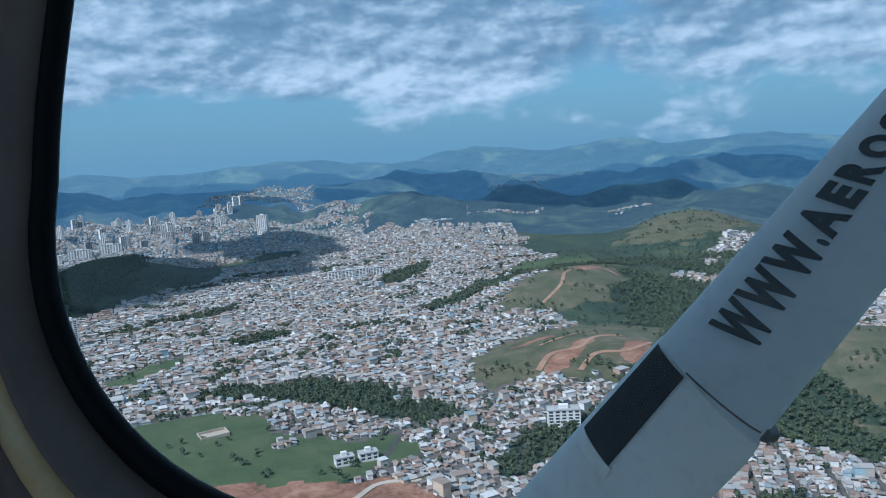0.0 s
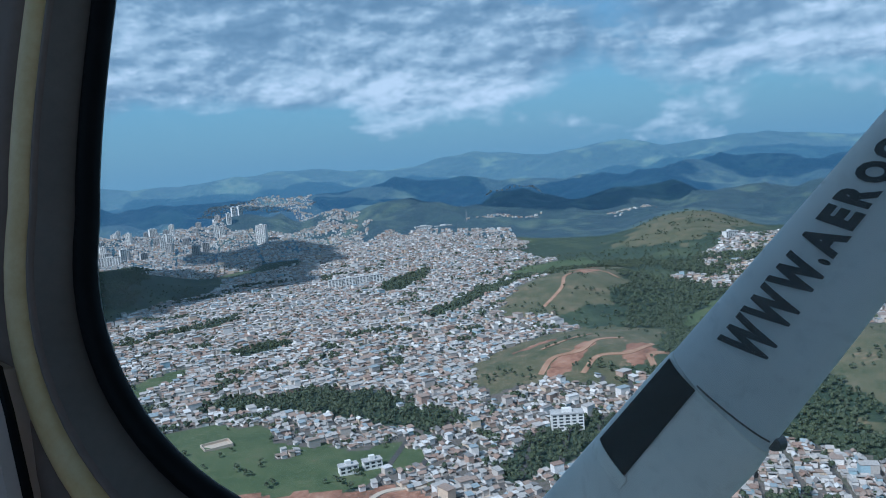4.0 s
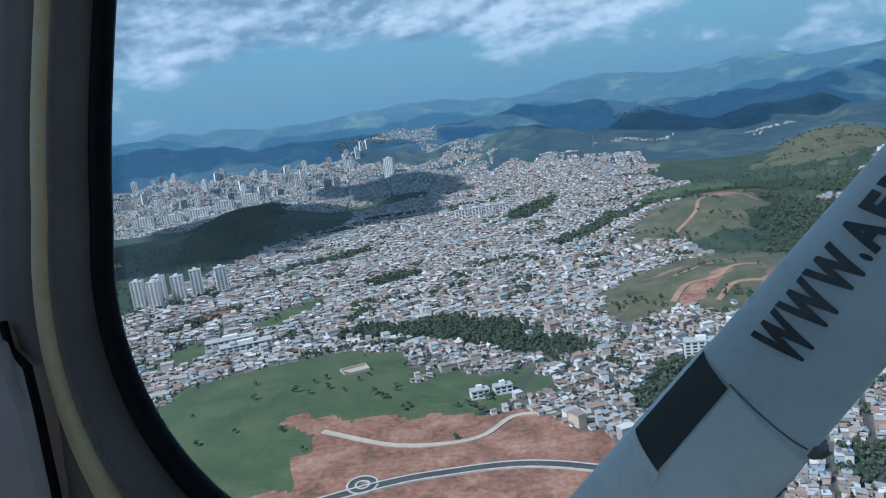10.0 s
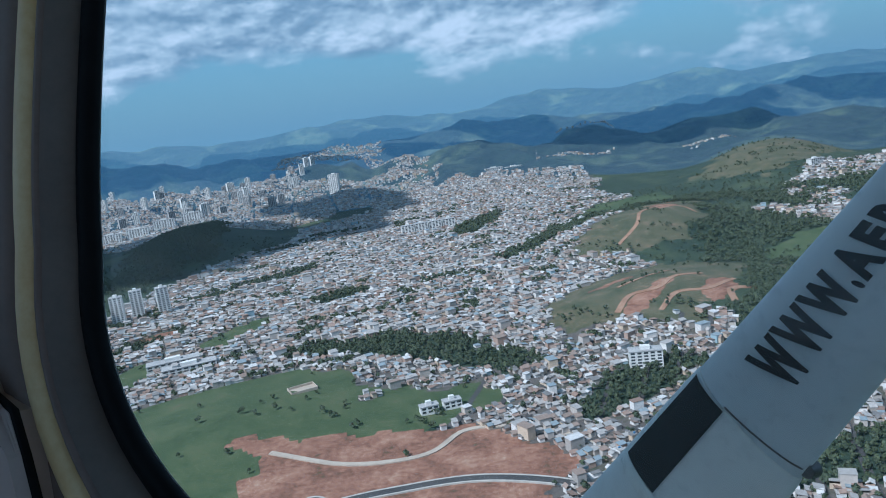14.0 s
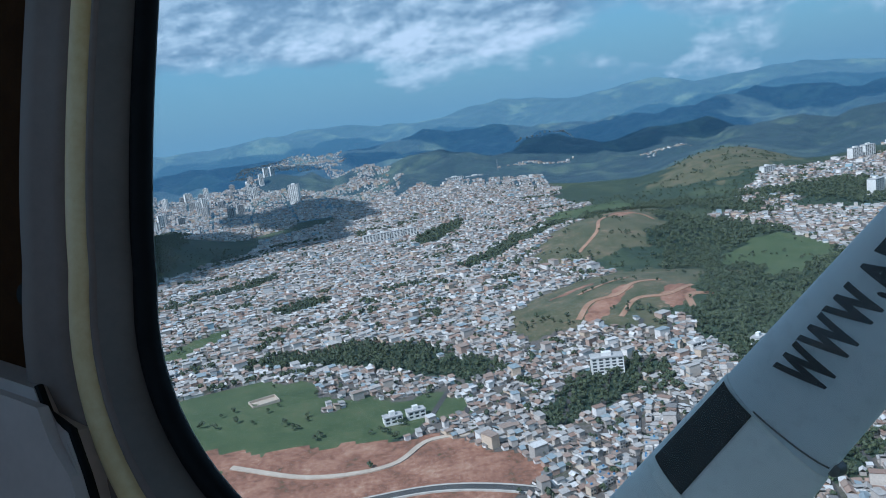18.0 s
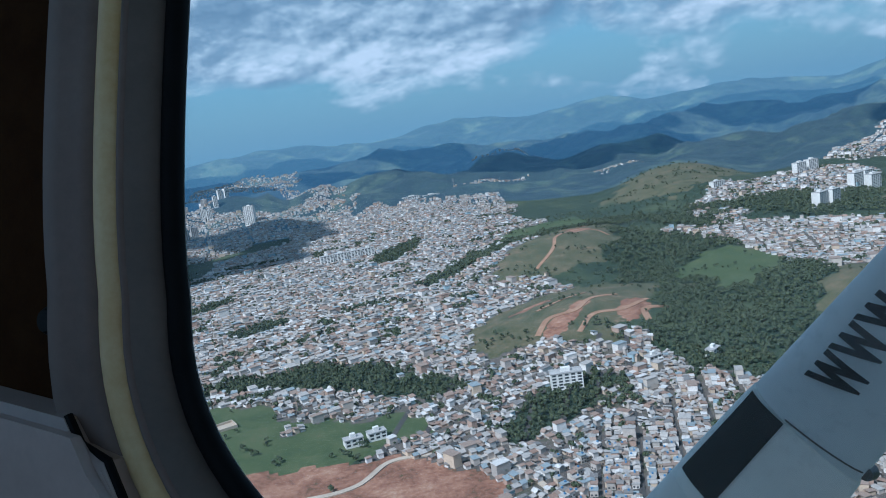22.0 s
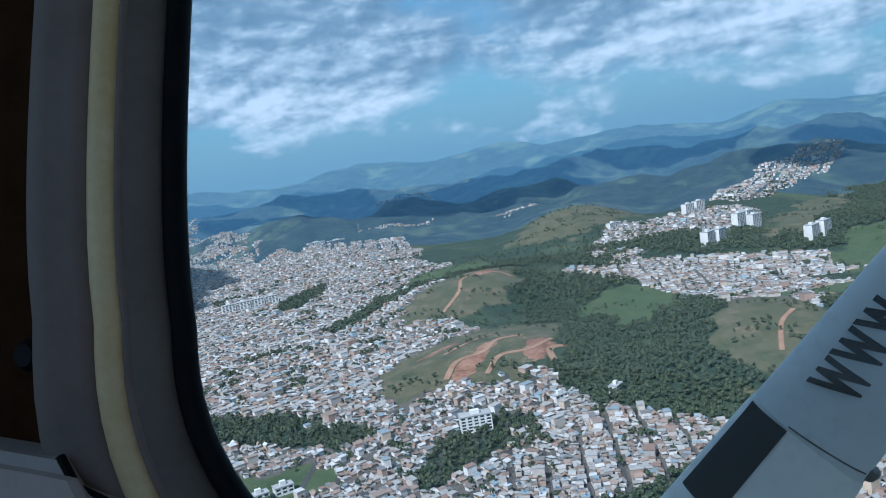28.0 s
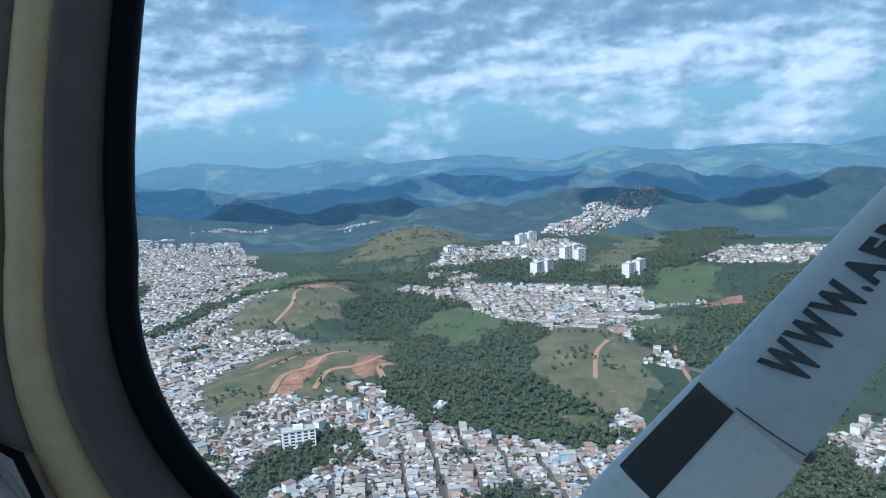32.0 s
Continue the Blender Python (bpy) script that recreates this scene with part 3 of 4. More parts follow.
# ---- nearest houses, one by one ----
def prism(bm, corners, z0, z1):
    lo, hi = [bm.verts.new((x, y, z0)) for x, y in corners], [bm.verts.new((x, y, z1)) for x, y in corners]
    n = len(corners)
    for k in range(n):
        bm.faces.new((lo[k], lo[(k + 1) % n], hi[(k + 1) % n], hi[k]))
    bm.faces.new(hi)
    bm.faces.new(lo[::-1])


def block(x0, x1, y0, y1, z0, z1):
    bm = bmesh.new()
    prism(bm, ((x0, y0), (x1, y0), (x1, y1), (x0, y1)), z0, z1)
    return bm


def house(wx, wy, hz, kind, label):
    root = tagged(new("house"), label, "house", "houses of the near quarter")
    part("wall", block(-wx / 2, wx / 2, -wy / 2, wy / 2, -3, hz), m_wall_one, root)
    bm = bmesh.new()
    ox, oy, t = wx / 2 + 0.4, wy / 2 + 0.4, 0.25
    if kind == "gable":
        prof = ((-oy, hz), (0, hz + wy * 0.22), (oy, hz), (oy, hz + t), (0, hz + wy * 0.22 + t), (-oy, hz + t))
    elif kind == "shed":
        prof = ((-oy, hz), (oy, hz + wy * 0.14), (oy, hz + wy * 0.14 + t), (-oy, hz + t))
    else:
        prof = ((-oy, hz), (oy, hz), (oy, hz + t), (-oy, hz + t))
    a, b = [bm.verts.new((-ox, y, z)) for y, z in prof], [bm.verts.new((ox, y, z)) for y, z in prof]
    n = len(prof)
    for k in range(n):
        bm.faces.new((a[k], b[k], b[(k + 1) % n], a[(k + 1) % n]))
    bm.faces.new(a[::-1])
    bm.faces.new(b)
    roof = part("roof", bm, m_roof_one, root)
    if kind == "flat":
        bm = block(wx * 0.1, wx * 0.1 + 1.2, -0.6, 0.6, hz + t, hz + t + 1.1)
        part("water_tank", bm, m_tank, roof, "blue plastic water tank")
    pane = window_mesh(1.3, 1.2)
    for s in range(max(1, int(hz // 2.6))):
        for k in (-1, 1):
            for side, turn in ((-wy / 2, 0), (wy / 2, 180)):
                ob = part("window", pane, None, root)
                ob.matrix_basis = pose(k * wx * 0.25, side, 1.5 + 2.5 * s, 0, 0, turn)
    return root


PANES = {}


def window_mesh(wide, high):
    """A dark pane set in a shallow pale frame; it faces -y."""
    key = (wide, high)
    if key not in PANES:
        bm = bmesh.new()
        prism(bm, ((-wide / 2, -0.06), (wide / 2, -0.06), (wide / 2, 0.05), (-wide / 2, 0.05)), -high / 2, high / 2)
        me = bpy.data.meshes.new("window")
        bm.to_mesh(me)
        bm.free()
        me.materials.append(m_glass_dark)
        PANES[key] = me
    return PANES[key]


m_tank = mottled("blue_plastic", (0.06, 0.16, 0.32), (0.10, 0.24, 0.42), 0.5, 0.5)
models = [house(5.3, 4.3, 2.6, "gable", "small plastered house with a gabled roof"), house(4.3, 5.0, 4.8, "gable", "two-storey plastered house with a gabled roof"),
          house(5.5, 4.3, 4.8, "flat", "two-storey house with a flat concrete roof and tank"), house(4.7, 4.3, 2.6, "shed", "small house with a sloping sheet roof"),
          house(4.4, 5.2, 6.6, "flat", "three-storey house with a flat roof and tank"), house(5.8, 4.6, 4.6, "shed", "two-storey house with a sloping grey sheet roof")]
for k, j in enumerate(np.where(closest)[0]):
    x, y = float(hx_[j]), float(hy_[j])
    m = pose(x, y, float(height(np.array(x), np.array(y))), 0, 0, math.degrees(ht_[j]))
    if k < 6:
        models[k].matrix_basis = m
    else:
        copy_thing(models[int(rng.integers(0, 6))], m)


# ---- tall buildings ----
def slab(wide, deep, floors, bays, label, group, mat, name="apartment_block"):
    """A block of flats: body, roof slab, roof house, and each window of its long faces."""
    root = tagged(new(name), label, "building", group)
    h = floors * 3.0 + 1
    part("wall", block(-wide / 2, wide / 2, -deep / 2, deep / 2, -6, h), mat, root)
    top = part("roof", block(-wide / 2 - 0.4, wide / 2 + 0.4, -deep / 2 - 0.4, deep / 2 + 0.4, h, h + 0.7), m_grey, root)
    part("roof_house", block(-wide * 0.15, wide * 0.15, -deep * 0.2, deep * 0.2, h + 0.7, h + 4), mat, top)
    w = wide / bays
    pane = window_mesh(round(w * 0.62, 1), 1.7)
    for f in range(floors):
        for b in range(bays):
            ob = part("window", pane, None, root)
            ob.matrix_basis = pose(-wide / 2 + w * (b + 0.5), -deep / 2, 2.6 + 3 * f)
    return root


def stand(ob, x, y, turn):
    ob.matrix_basis = pose(x, y, float(height(np.array(float(x)), np.array(float(y)))), 0, 0, turn)
    return ob


tower = stand(slab(34, 22, 21, 5, "tall white residential tower with balconies, tallest in town", "towers", m_white, "apartment_tower"), -375, 2640, -12)
row = stand(slab(28, 13, 6, 4, "white block of flats in a row", "row of flats", m_white), -90, 1640, 10)
for k in range(1, 4):
    stand(copy_thing(row, pose(0, 0, 0)), -90 + 30 * k, 1640 + 7 * k, 10)
slab_a = stand(slab(62, 14, 8, 8, "long pale block of flats", "long slabs", m_white), -1000, 2230, 12)
for x, y in ((-930, 2260), (-860, 2300), (-790, 2350), (-1080, 2200)):
    stand(copy_thing(slab_a, pose(0, 0, 0)), x, y, 12)
estate = stand(slab(30, 16, 9, 5, "white high-rise block of flats on the hill", "hill estate", m_white), 835, 1300, 30)
for x, y, turn in ((868, 1312, 30), (1005, 1440, 20), (1040, 1455, 20), (985, 1195, 25), (1020, 1205, 25), (1045, 1700, 15), (1085, 1715, 15), (1010, 1395, 20)):
    stand(copy_thing(estate, pose(0, 0, 0)), x, y, turn)
low_white = stand(slab(30, 14, 5, 5, "white five-storey block on a cut hillside", "hill blocks", m_white), 805, 1640, 20)
stand(copy_thing(low_white, pose(0, 0, 0)), 165, 672, -8)
hall = stand(slab(60, 18, 2, 8, "long low white institution on a bare hill", "white halls", m_white, "hall"), 175, 2560, 15)
stand(copy_thing(hall, pose(0, 0, 0)), 245, 2585, 15)
high = [slab(18, 16, 14, 3, "mid-rise white town tower", "town towers", m_white, "town_tower"), slab(22, 16, 10, 4, "mid-rise grey town block", "town towers", m_grey, "town_tower")]
stand(high[0], -700, 2700, 20), stand(high[1], -760, 2760, 10)
for k in range(64):
    x, y = rng.uniform(-1500, -520), rng.uniform(2350, 3250)
    stand(copy_thing(high[int(rng.integers(0, 2))], pose(0, 0, 0)), x, y, rng.uniform(-10, 40))

for x, y, turn in ((-548, 1105, 10), (-520, 1130, 15), (-560, 1150, 8), (-505, 1168, 20), (-585, 1128, 12), (-462, 1165, 25)):
    stand(copy_thing(high[0], pose(0, 0, 0)), x, y, turn)
for x, y, turn in ((-345, 862, 20), (-318, 838, 20)):
    stand(copy_thing(hall, pose(0, 0, 0)), x, y, turn)

# walled yard on the edge of the field
yard = tagged(new("walled_yard"), "small pale walled yard on the edge of the grass field", "yard")
for b in ((-13, 13, -9, -8.2, -3, 2.6), (-13, 13, 8.2, 9, -3, 2.6), (-13, -12.2, -8.2, 8.2, -3, 2.6), (12.2, 13, -8.2, 8.2, -3, 2.6)):
    part("wall", block(*b), m_track, yard)
part("floor", block(-12.2, 12.2, -8.2, 8.2, -3, 0.3), m_track, yard)
stand(yard, -160, 692, 25)


def mast(x, y, h):
    """A lattice mast: four legs, rungs and crosses."""
    root = tagged(new("radio_mast"), "tall thin steel lattice radio mast on a hill", "mast", "masts")
    for a, b in ((-1, -1), (1, -1), (1, 1), (-1, 1)):
        bm = bmesh.new()
        prism(bm, ((a - 0.15, b - 0.15), (a + 0.15, b - 0.15), (a + 0.15, b + 0.15), (a - 0.15, b + 0.15)), -2, h)
        part("leg", bm, m_grey, root)
    for k in range(int(h / 4)):
        part("rung", block(-1.1, 1.1, -1.1, 1.1, 4 * k, 4 * k + 0.2), m_grey, root)
    return stand(root, x, y, 0)


mast(330, 2600, 38)
mast(-330, 2600, 30)
small_white = stand(slab(16, 9, 2, 3, "low white building beside the green field", "white buildings", m_white, "farm_building"), -38, 618, 15)
for x, y, turn in ((-18, 626, 15), (262, 700, 20), (240, 1480, 30), (265, 1500, 30), (100, 1010, 10), (76, 1000, 60), (320, 690, 40)):
    stand(copy_thing(small_white, pose(0, 0, 0)), x, y, turn)

# ---- estate roads ----
road(((-165, 565), (-100, 538), (-40, 542), (-8, 576), (35, 570), (78, 532), (98, 480)), 5.0, m_track, "pale earth track round the new estate", False)
road(((-190, 445), (-130, 475), (-70, 492), (0, 493), (70, 462), (120, 410)), 7.0, m_asphalt, "new curved asphalt road with pale kerbs")
road(((-160, 395), (-100, 428), (-40, 440), (30, 432), (90, 390)), 7.0, m_asphalt, "new asphalt road with pale kerbs")
road(((-150, 466), (-148, 435), (-160, 395)), 7.0, m_asphalt, "short asphalt link road with pale kerbs")

m_earth = mottled("worn_red_earth", (0.24, 0.13, 0.08), (0.38, 0.24, 0.16), 0.06, 0.95)
for pts, wide in ((((170, 800), (195, 840), (230, 850), (262, 890), (300, 905)), 7), (((215, 790), (245, 830), (285, 840), (330, 880)), 6), (((190, 880), (225, 905), (270, 940)), 5),
                  (((300, 800), (312, 840), (350, 850)), 8), (((250, 1120), (300, 1200), (330, 1280), (390, 1330)), 6), (((340, 1330), (375, 1345), (410, 1320), (420, 1270)), 5),
                  (((560, 560), (600, 640), (640, 700), (660, 780)), 6), (((480, 640), (520, 690), (560, 720)), 5)):
    line = smooth_line(pts, 5.0)
    vv, ff = ribbon(line, -wide / 2, wide / 2, 0.5, 0.8)
    tagged(new("track", raw_mesh("track", vv, ff, [m_earth])), "worn red earth track over a grassy hill", "track", kind="structure")

for x, y, r in ((-148, 452, 11), (-120, 485, 8), (-172, 410, 9)):
    road([(x + r * math.cos(a * math.tau / 10), y + r * math.sin(a * math.tau / 10)) for a in range(11)], 4.5, m_asphalt, "small new asphalt roundabout with pale kerbs")

# ---- straight streets of the near quarter ----
cx, cy, ra, rb, turn = TOWNS[2]
for k in range(-8, 9):
    v = k * 5 * 11.0 * 0.53
    reach = 250 * math.sqrt(max(0.0, 1 - (v / 250) ** 2))
    if reach < 60:
        continue
    ca, sa = math.cos(radians(71)), math.sin(radians(71))
    ends = [(cx + u * ca - v * sa, cy + u * sa + v * ca) for u in (-reach, -reach / 3, reach / 3, reach)]
    line = [p for p in smooth_line(ends, 12.0) if cover_at(np.array([p.x]), np.array([p.y]))[0] == 1]
    if len(line) > 4:
        vv, ff = ribbon(line, -2.6, 2.6, 0.5, 0.8)
        tagged(new("street", raw_mesh("street", vv, ff, [m_asphalt])), "narrow straight asphalt street between small houses", "street", kind="structure")

# ---- clouds above, which shade the ground ----
m_cloud = mottled("cloud", (0.8, 0.8, 0.82), (0.9, 0.9, 0.9), 0.01, 1.0, relief=0.0)


def cloud(x, y, ra, rb, turn):
    """A heap of flattened puffs that hangs up the sun's line over a place on the ground."""
    r = np.random.default_rng(int(abs(x) + abs(y)))
    z = 1900.0
    k = z / to_sun.z
    bm = bmesh.new()
    for _ in range(26):
        a, d = r.uniform(0, math.tau), math.sqrt(r.random())
        u, v = ra * d * math.cos(a), rb * d * math.sin(a)
        c, s = math.cos(radians(turn)), math.sin(radians(turn))
        size = r.uniform(0.22, 0.42) * min(ra, rb)
        m = Matrix.Translation((x + to_sun.x * k + u * c - v * s, y + to_sun.y * k + u * s + v * c, z + r.uniform(0, 60))) @ Matrix.Diagonal((size * 1.5, size * 1.3, size * 0.55, 1))
        bmesh.ops.create_icosphere(bm, subdivisions=2, radius=1.0, matrix=m)
    ob = part("cloud", bm, m_cloud)
    return tagged(ob, "grey-white cumulus cloud high above the town", "cloud", kind="stuff")


cloud(-560, 1950, 620, 300, 60)
cloud(-420, 3900, 1100, 420, 0)
cloud(1500, 3500, 1200, 500, 15)
cloud(-2200, 3600, 900, 700, 0)
cloud(2400, 2300, 700, 330, 20)

# ---- aircraft ----
AIR = pose(0, 0, 255, 81.43, 12.84, -2.51)           # x right, y up, z into the cabin
m_seal = mottled("black_rubber", (0.004, 0.004, 0.005), (0.010, 0.010, 0.011), 30, 0.6, relief=0.1, distance=0.001)
m_trim = mottled("grey_cabin_plastic", (0.165, 0.134, 0.112), (0.215, 0.176, 0.150), 12, 0.5, relief=0.08, distance=0.001)
m_lining = mottled("pale_cabin_lining", (0.26, 0.23, 0.205), (0.34, 0.30, 0.27), 6, 0.7, relief=0.15, distance=0.001)
m_mould = mottled("pale_grey_moulding", (0.215, 0.160, 0.138), (0.28, 0.213, 0.186), 9, 0.55, relief=0.08, distance=0.001)
m_cream = mottled("yellowed_cream_piping", (0.78, 0.54, 0.23), (0.90, 0.70, 0.38), 14, 0.45, relief=0.1, distance=0.001)
m_brown = mottled("dark_brown_lining", (0.030, 0.012, 0.004), (0.050, 0.022, 0.008), 25, 0.9, relief=0.3, distance=0.001)
m_pad = mottled("pale_padded_vinyl", (0.50, 0.42, 0.39), (0.60, 0.51, 0.475), 10, 0.5, relief=0.15, distance=0.001)
m_strut = mottled("white_aircraft_paint", (0.70, 0.71, 0.70), (0.80, 0.81, 0.79), 7, 0.32, relief=0.03, distance=0.0005)
m_tape = mottled("black_abrasion_tape", (0.012, 0.012, 0.014), (0.022, 0.022, 0.025), 40, 0.75, relief=0.2, distance=0.0005)
m_ink = mottled("black_lettering", (0.010, 0.010, 0.013), (0.020, 0.020, 0.024), 30, 0.5, relief=0.05, distance=0.0003)
m_steel = mottled("dull_steel", (0.08, 0.08, 0.08), (0.16, 0.15, 0.15), 60, 0.4, 0.8, relief=0.1, distance=0.0005)

for finish, level in ((m_brown, 0.05), (m_seal, 0.15), (m_trim, 0.45), (m_mould, 0.3), (m_tape, 0.15), (m_ink, 0.15)):
    for node in finish.node_tree.nodes:
        if node.type == "BSDF_PRINCIPLED":
            node.inputs["Specular IOR Level"].default_value = level

WIN_L, WIN_R, WIN_B, WIN_T, WIN_Z, WIN_RAD = -0.216, 1.15, -0.225, 0.50, -0.617, 0.15


WALL_TURN = radians(32)
ALONG, INWARD = Vector((math.cos(WALL_TURN), 0, math.sin(WALL_TURN))), Vector((-math.sin(WALL_TURN), 0, math.cos(WALL_TURN)))


def on_wall(x, y, h):
    """A point of the cabin's side wall: x along it, y up, h into the cabin."""
    return Vector((WIN_L, y, WIN_Z)) + ALONG * (x - WIN_L) + INWARD * h


def outline(o):
    """The window's rounded outline, moved outwards by o; the rear side leans a little."""
    pts = []
    for cx, cy, rx, ry, a0 in ((WIN_L + 0.24, WIN_B + 0.19, 0.24, 0.19, 180), (WIN_R - WIN_RAD, WIN_B + WIN_RAD, WIN_RAD, WIN_RAD, 270),
                               (WIN_R - WIN_RAD, WIN_T - WIN_RAD, WIN_RAD, WIN_RAD, 0), (WIN_L + WIN_RAD, WIN_T - WIN_RAD, WIN_RAD, WIN_RAD, 90)):
        for k in range(17):
            a = radians(a0 + 90 * k / 16)
            pts.append((cx + (rx + o) * math.cos(a), cy + (ry + o) * math.sin(a)))
    straight = [(pts[-1][0], pts[-1][1] + (pts[0][1] - pts[-1][1]) * k / 12) for k in range(1, 12)]
    pts = [(x - 0.028 * (1 - math.exp(-max(y + 0.04, 0) / 0.10)) * (x < 0.2), y) for x, y in pts + straight]
    return pts


def ring(profile):
    """A moulding round the window: profile of (outward offset, height into the cabin)."""
    bm = bmesh.new()
    loops = [[bm.verts.new(on_wall(x, y, h)) for x, y in outline(o)] for o, h in profile]
    n = len(loops[0])
    for a, b in zip(loops, loops[1:]):
        for k in range(n):
            f = bm.faces.new((a[k], a[(k + 1) % n], b[(k + 1) % n], b[k]))
            f.smooth = True
    return bm


cabin_window = tagged(new("cabin_window"), "rounded cabin window with black rubber seal and cream piping", "window")
cabin_window.matrix_basis = AIR
part("rubber_seal", ring(((0.0, -0.005), (-0.001, 0.0), (0.001, 0.005), (0.007, 0.008), (0.014, 0.008), (0.018, 0.003))), m_seal, cabin_window, "black rubber seal")
reveal = part("reveal", ring(((0.016, 0.003), (0.018, 0.009), (0.024, 0.016), (0.032, 0.023), (0.038, 0.027))), m_trim, cabin_window, "dark grey reveal")
part("bead", ring(((0.037, 0.026), (0.038, 0.030), (0.041, 0.031), (0.043, 0.027))), m_mould, reveal, "pale edge bead")
part("piping", ring([(0.042 + 0.0145 - 0.0145 * math.cos(a * math.pi / 8), 0.026 + 0.010 * math.sin(a * math.pi / 8)) for a in range(9)]), m_cream, cabin_window, "yellowed cream piping")
part("moulding", ring(((0.071, 0.025), (0.073, 0.030), (0.084, 0.034), (0.088, 0.034), (0.104, 0.039), (0.120, 0.042), (0.126, 0.036), (0.128, 0.010))), m_mould, cabin_window, "pale grey moulding")


pane_mat = bpy.data.materials.new("clear_acrylic")
pane_mat.use_nodes = True
pn = Nodes(pane_mat.node_tree)
clear, gloss, mixer, po = pn.add("ShaderNodeBsdfTransparent"), pn.add("ShaderNodeBsdfGlossy", Roughness=0.02), pn.add("ShaderNodeMixShader"), pn.add("ShaderNodeOutputMaterial")
fres = pn.add("ShaderNodeFresnel", IOR=1.35)
clear.inputs[0].default_value = (0.97, 0.985, 1.0, 1)
pn.link(fres.outputs[0], mixer.inputs[0])
pn.link(clear.outputs[0], mixer.inputs[1])
pn.link(gloss.outputs[0], mixer.inputs[2])
# pale translucent veil: dust on the pane, also standing in for outdoor air haze
dust_haze, veil = pn.add("ShaderNodeBsdfTranslucent"), pn.add("ShaderNodeMixShader", Fac=0.05)
dust_haze.inputs[0].default_value = (0.8, 0.85, 0.9, 1)
pn.link(mixer.outputs[0], veil.inputs[1])
pn.link(dust_haze.outputs[0], veil.inputs[2])
pn.link(veil.outputs[0], po.inputs[0])
bm = bmesh.new()
bm.faces.new([bm.verts.new(on_wall(x, y, -0.004)) for x, y in outline(0.002)])
pane = part("pane", bm, pane_mat, cabin_window, "clear acrylic pane with a thin veil for dust and air haze")
pane.visible_shadow = False

# side wall of the cabin round the window, and the plain shell that closes it
bm = bmesh.new()
inner = [bm.verts.new(on_wall(x, y, 0.014)) for x, y in outline(0.126)]
outer_pts = []
for x, y in outline(0.126):
    cx, cy = (WIN_L + WIN_R) / 2, (WIN_B + WIN_T) / 2
    k = min(1.6 / max(abs(x - cx), 1e-6), 0.66 / max(abs(y - cy), 1e-6))
    outer_pts.append((cx + (x - cx) * k, cy + (y - cy) * k))
outer = [bm.verts.new(on_wall(x, y, 0.014)) for x, y in outer_pts]
outer_back = [bm.verts.new(on_wall(x, y, -0.006)) for x, y in outer_pts]
inner_back = [bm.verts.new(on_wall(x, y, -0.006)) for x, y in outline(0.0)]
n = len(inner)
for k in range(n):
    j = (k + 1) % n
    bm.faces.new((inner[k], outer[k], outer[j], inner[j]))
    bm.faces.new((outer[k], outer_back[k], outer_back[j], outer[j]))
    bm.faces.new((outer_back[k], inner_back[k], inner_back[j], outer_back[j]))
side = part("wall_cabin_side", bm, m_brown)
side.data.materials.append(m_strut)
for p in side.data.polygons:
    p.material_index = int(max(side.data.vertices[v].index for v in p.vertices) >= 2 * n)
side.matrix_basis = AIR
tagged(side, "dark brown lined cabin side wall round the window", "wall", kind="structure")
SHELL = Matrix(((ALONG.x, 0, INWARD.x, WIN_L), (0, 1, 0, 0), (ALONG.z, 0, INWARD.z, WIN_Z), (0, 0, 0, 1)))
x0, x1, y0, y1, z1 = -0.95, 1.60 + 0.95, -0.80, 0.72, 1.35
for name, b in (("floor_cabin", (x0, x1, y0 - 0.04, y0, 0.02, z1)), ("ceiling_cabin", (x0, x1, y1, y1 + 0.04, 0.02, z1)),
                ("wall_cabin_bulkhead", (x1, x1 + 0.04, y0, y1, 0.02, z1)), ("wall_cabin_far_sill", (x0, x1, y0, -0.15, z1, z1 + 0.04)),
                ("wall_cabin_far_header", (x0, x1, 0.48, y1, z1, z1 + 0.04)), ("wall_cabin_dash", (x0 - 0.04, x0, y0, -0.25, 0.02, z1))):
    ob = part(name, block(*b), m_lining)
    ob.matrix_basis = AIR @ SHELL
    tagged(ob, "plain pale cabin lining", "wall", kind="structure")

# padded side panel under the window's lower rear corner
bm = bmesh.new()
poly = ((-0.62, -0.085), (-0.335, -0.092), (-0.318, -0.112), (-0.285, -0.120), (-0.262, -0.150), (-0.225, -0.205), (-0.19, -0.262), (-0.12, -0.40), (-0.62, -0.40))
poly = tuple((x + 0.04, y - 0.045) for x, y in poly)
prism(bm, poly, 0.012, 0.060)
bmesh.ops.bevel(bm, geom=[e for e in bm.edges if abs(e.verts[0].co.z - e.verts[1].co.z) < 1e-5 and e.verts[0].co.z > 0.05], offset=0.010, segments=4, affect="EDGES")
for v in bm.verts:
    v.co = on_wall(*v.co)
pad = new("padded_panel")
pad.matrix_basis = AIR
cushion = part("pad", bm, m_pad, pad)
# added black tube along the pad's edge, in place of the crease's shade
bm = bmesh.new()
edge_line = [Vector((x, y, 0.045)) for x, y in poly[1:8]]
for p, q in zip(edge_line, edge_line[1:]):
    d = (q - p)
    m = Matrix.Translation((p + q) / 2) @ d.to_track_quat("Z", "Y").to_matrix().to_4x4()
    bmesh.ops.create_cone(bm, cap_ends=True, segments=8, radius1=0.004, radius2=0.004, depth=d.length + 0.003, matrix=m)
for v in bm.verts:
    v.co = on_wall(*v.co)
part("welt", bm, m_seal, cushion, "dark line put in for the shaded edge crease")
tagged(pad, "pale grey padded vinyl panel under the cabin window", "panel")
bm = bmesh.new()
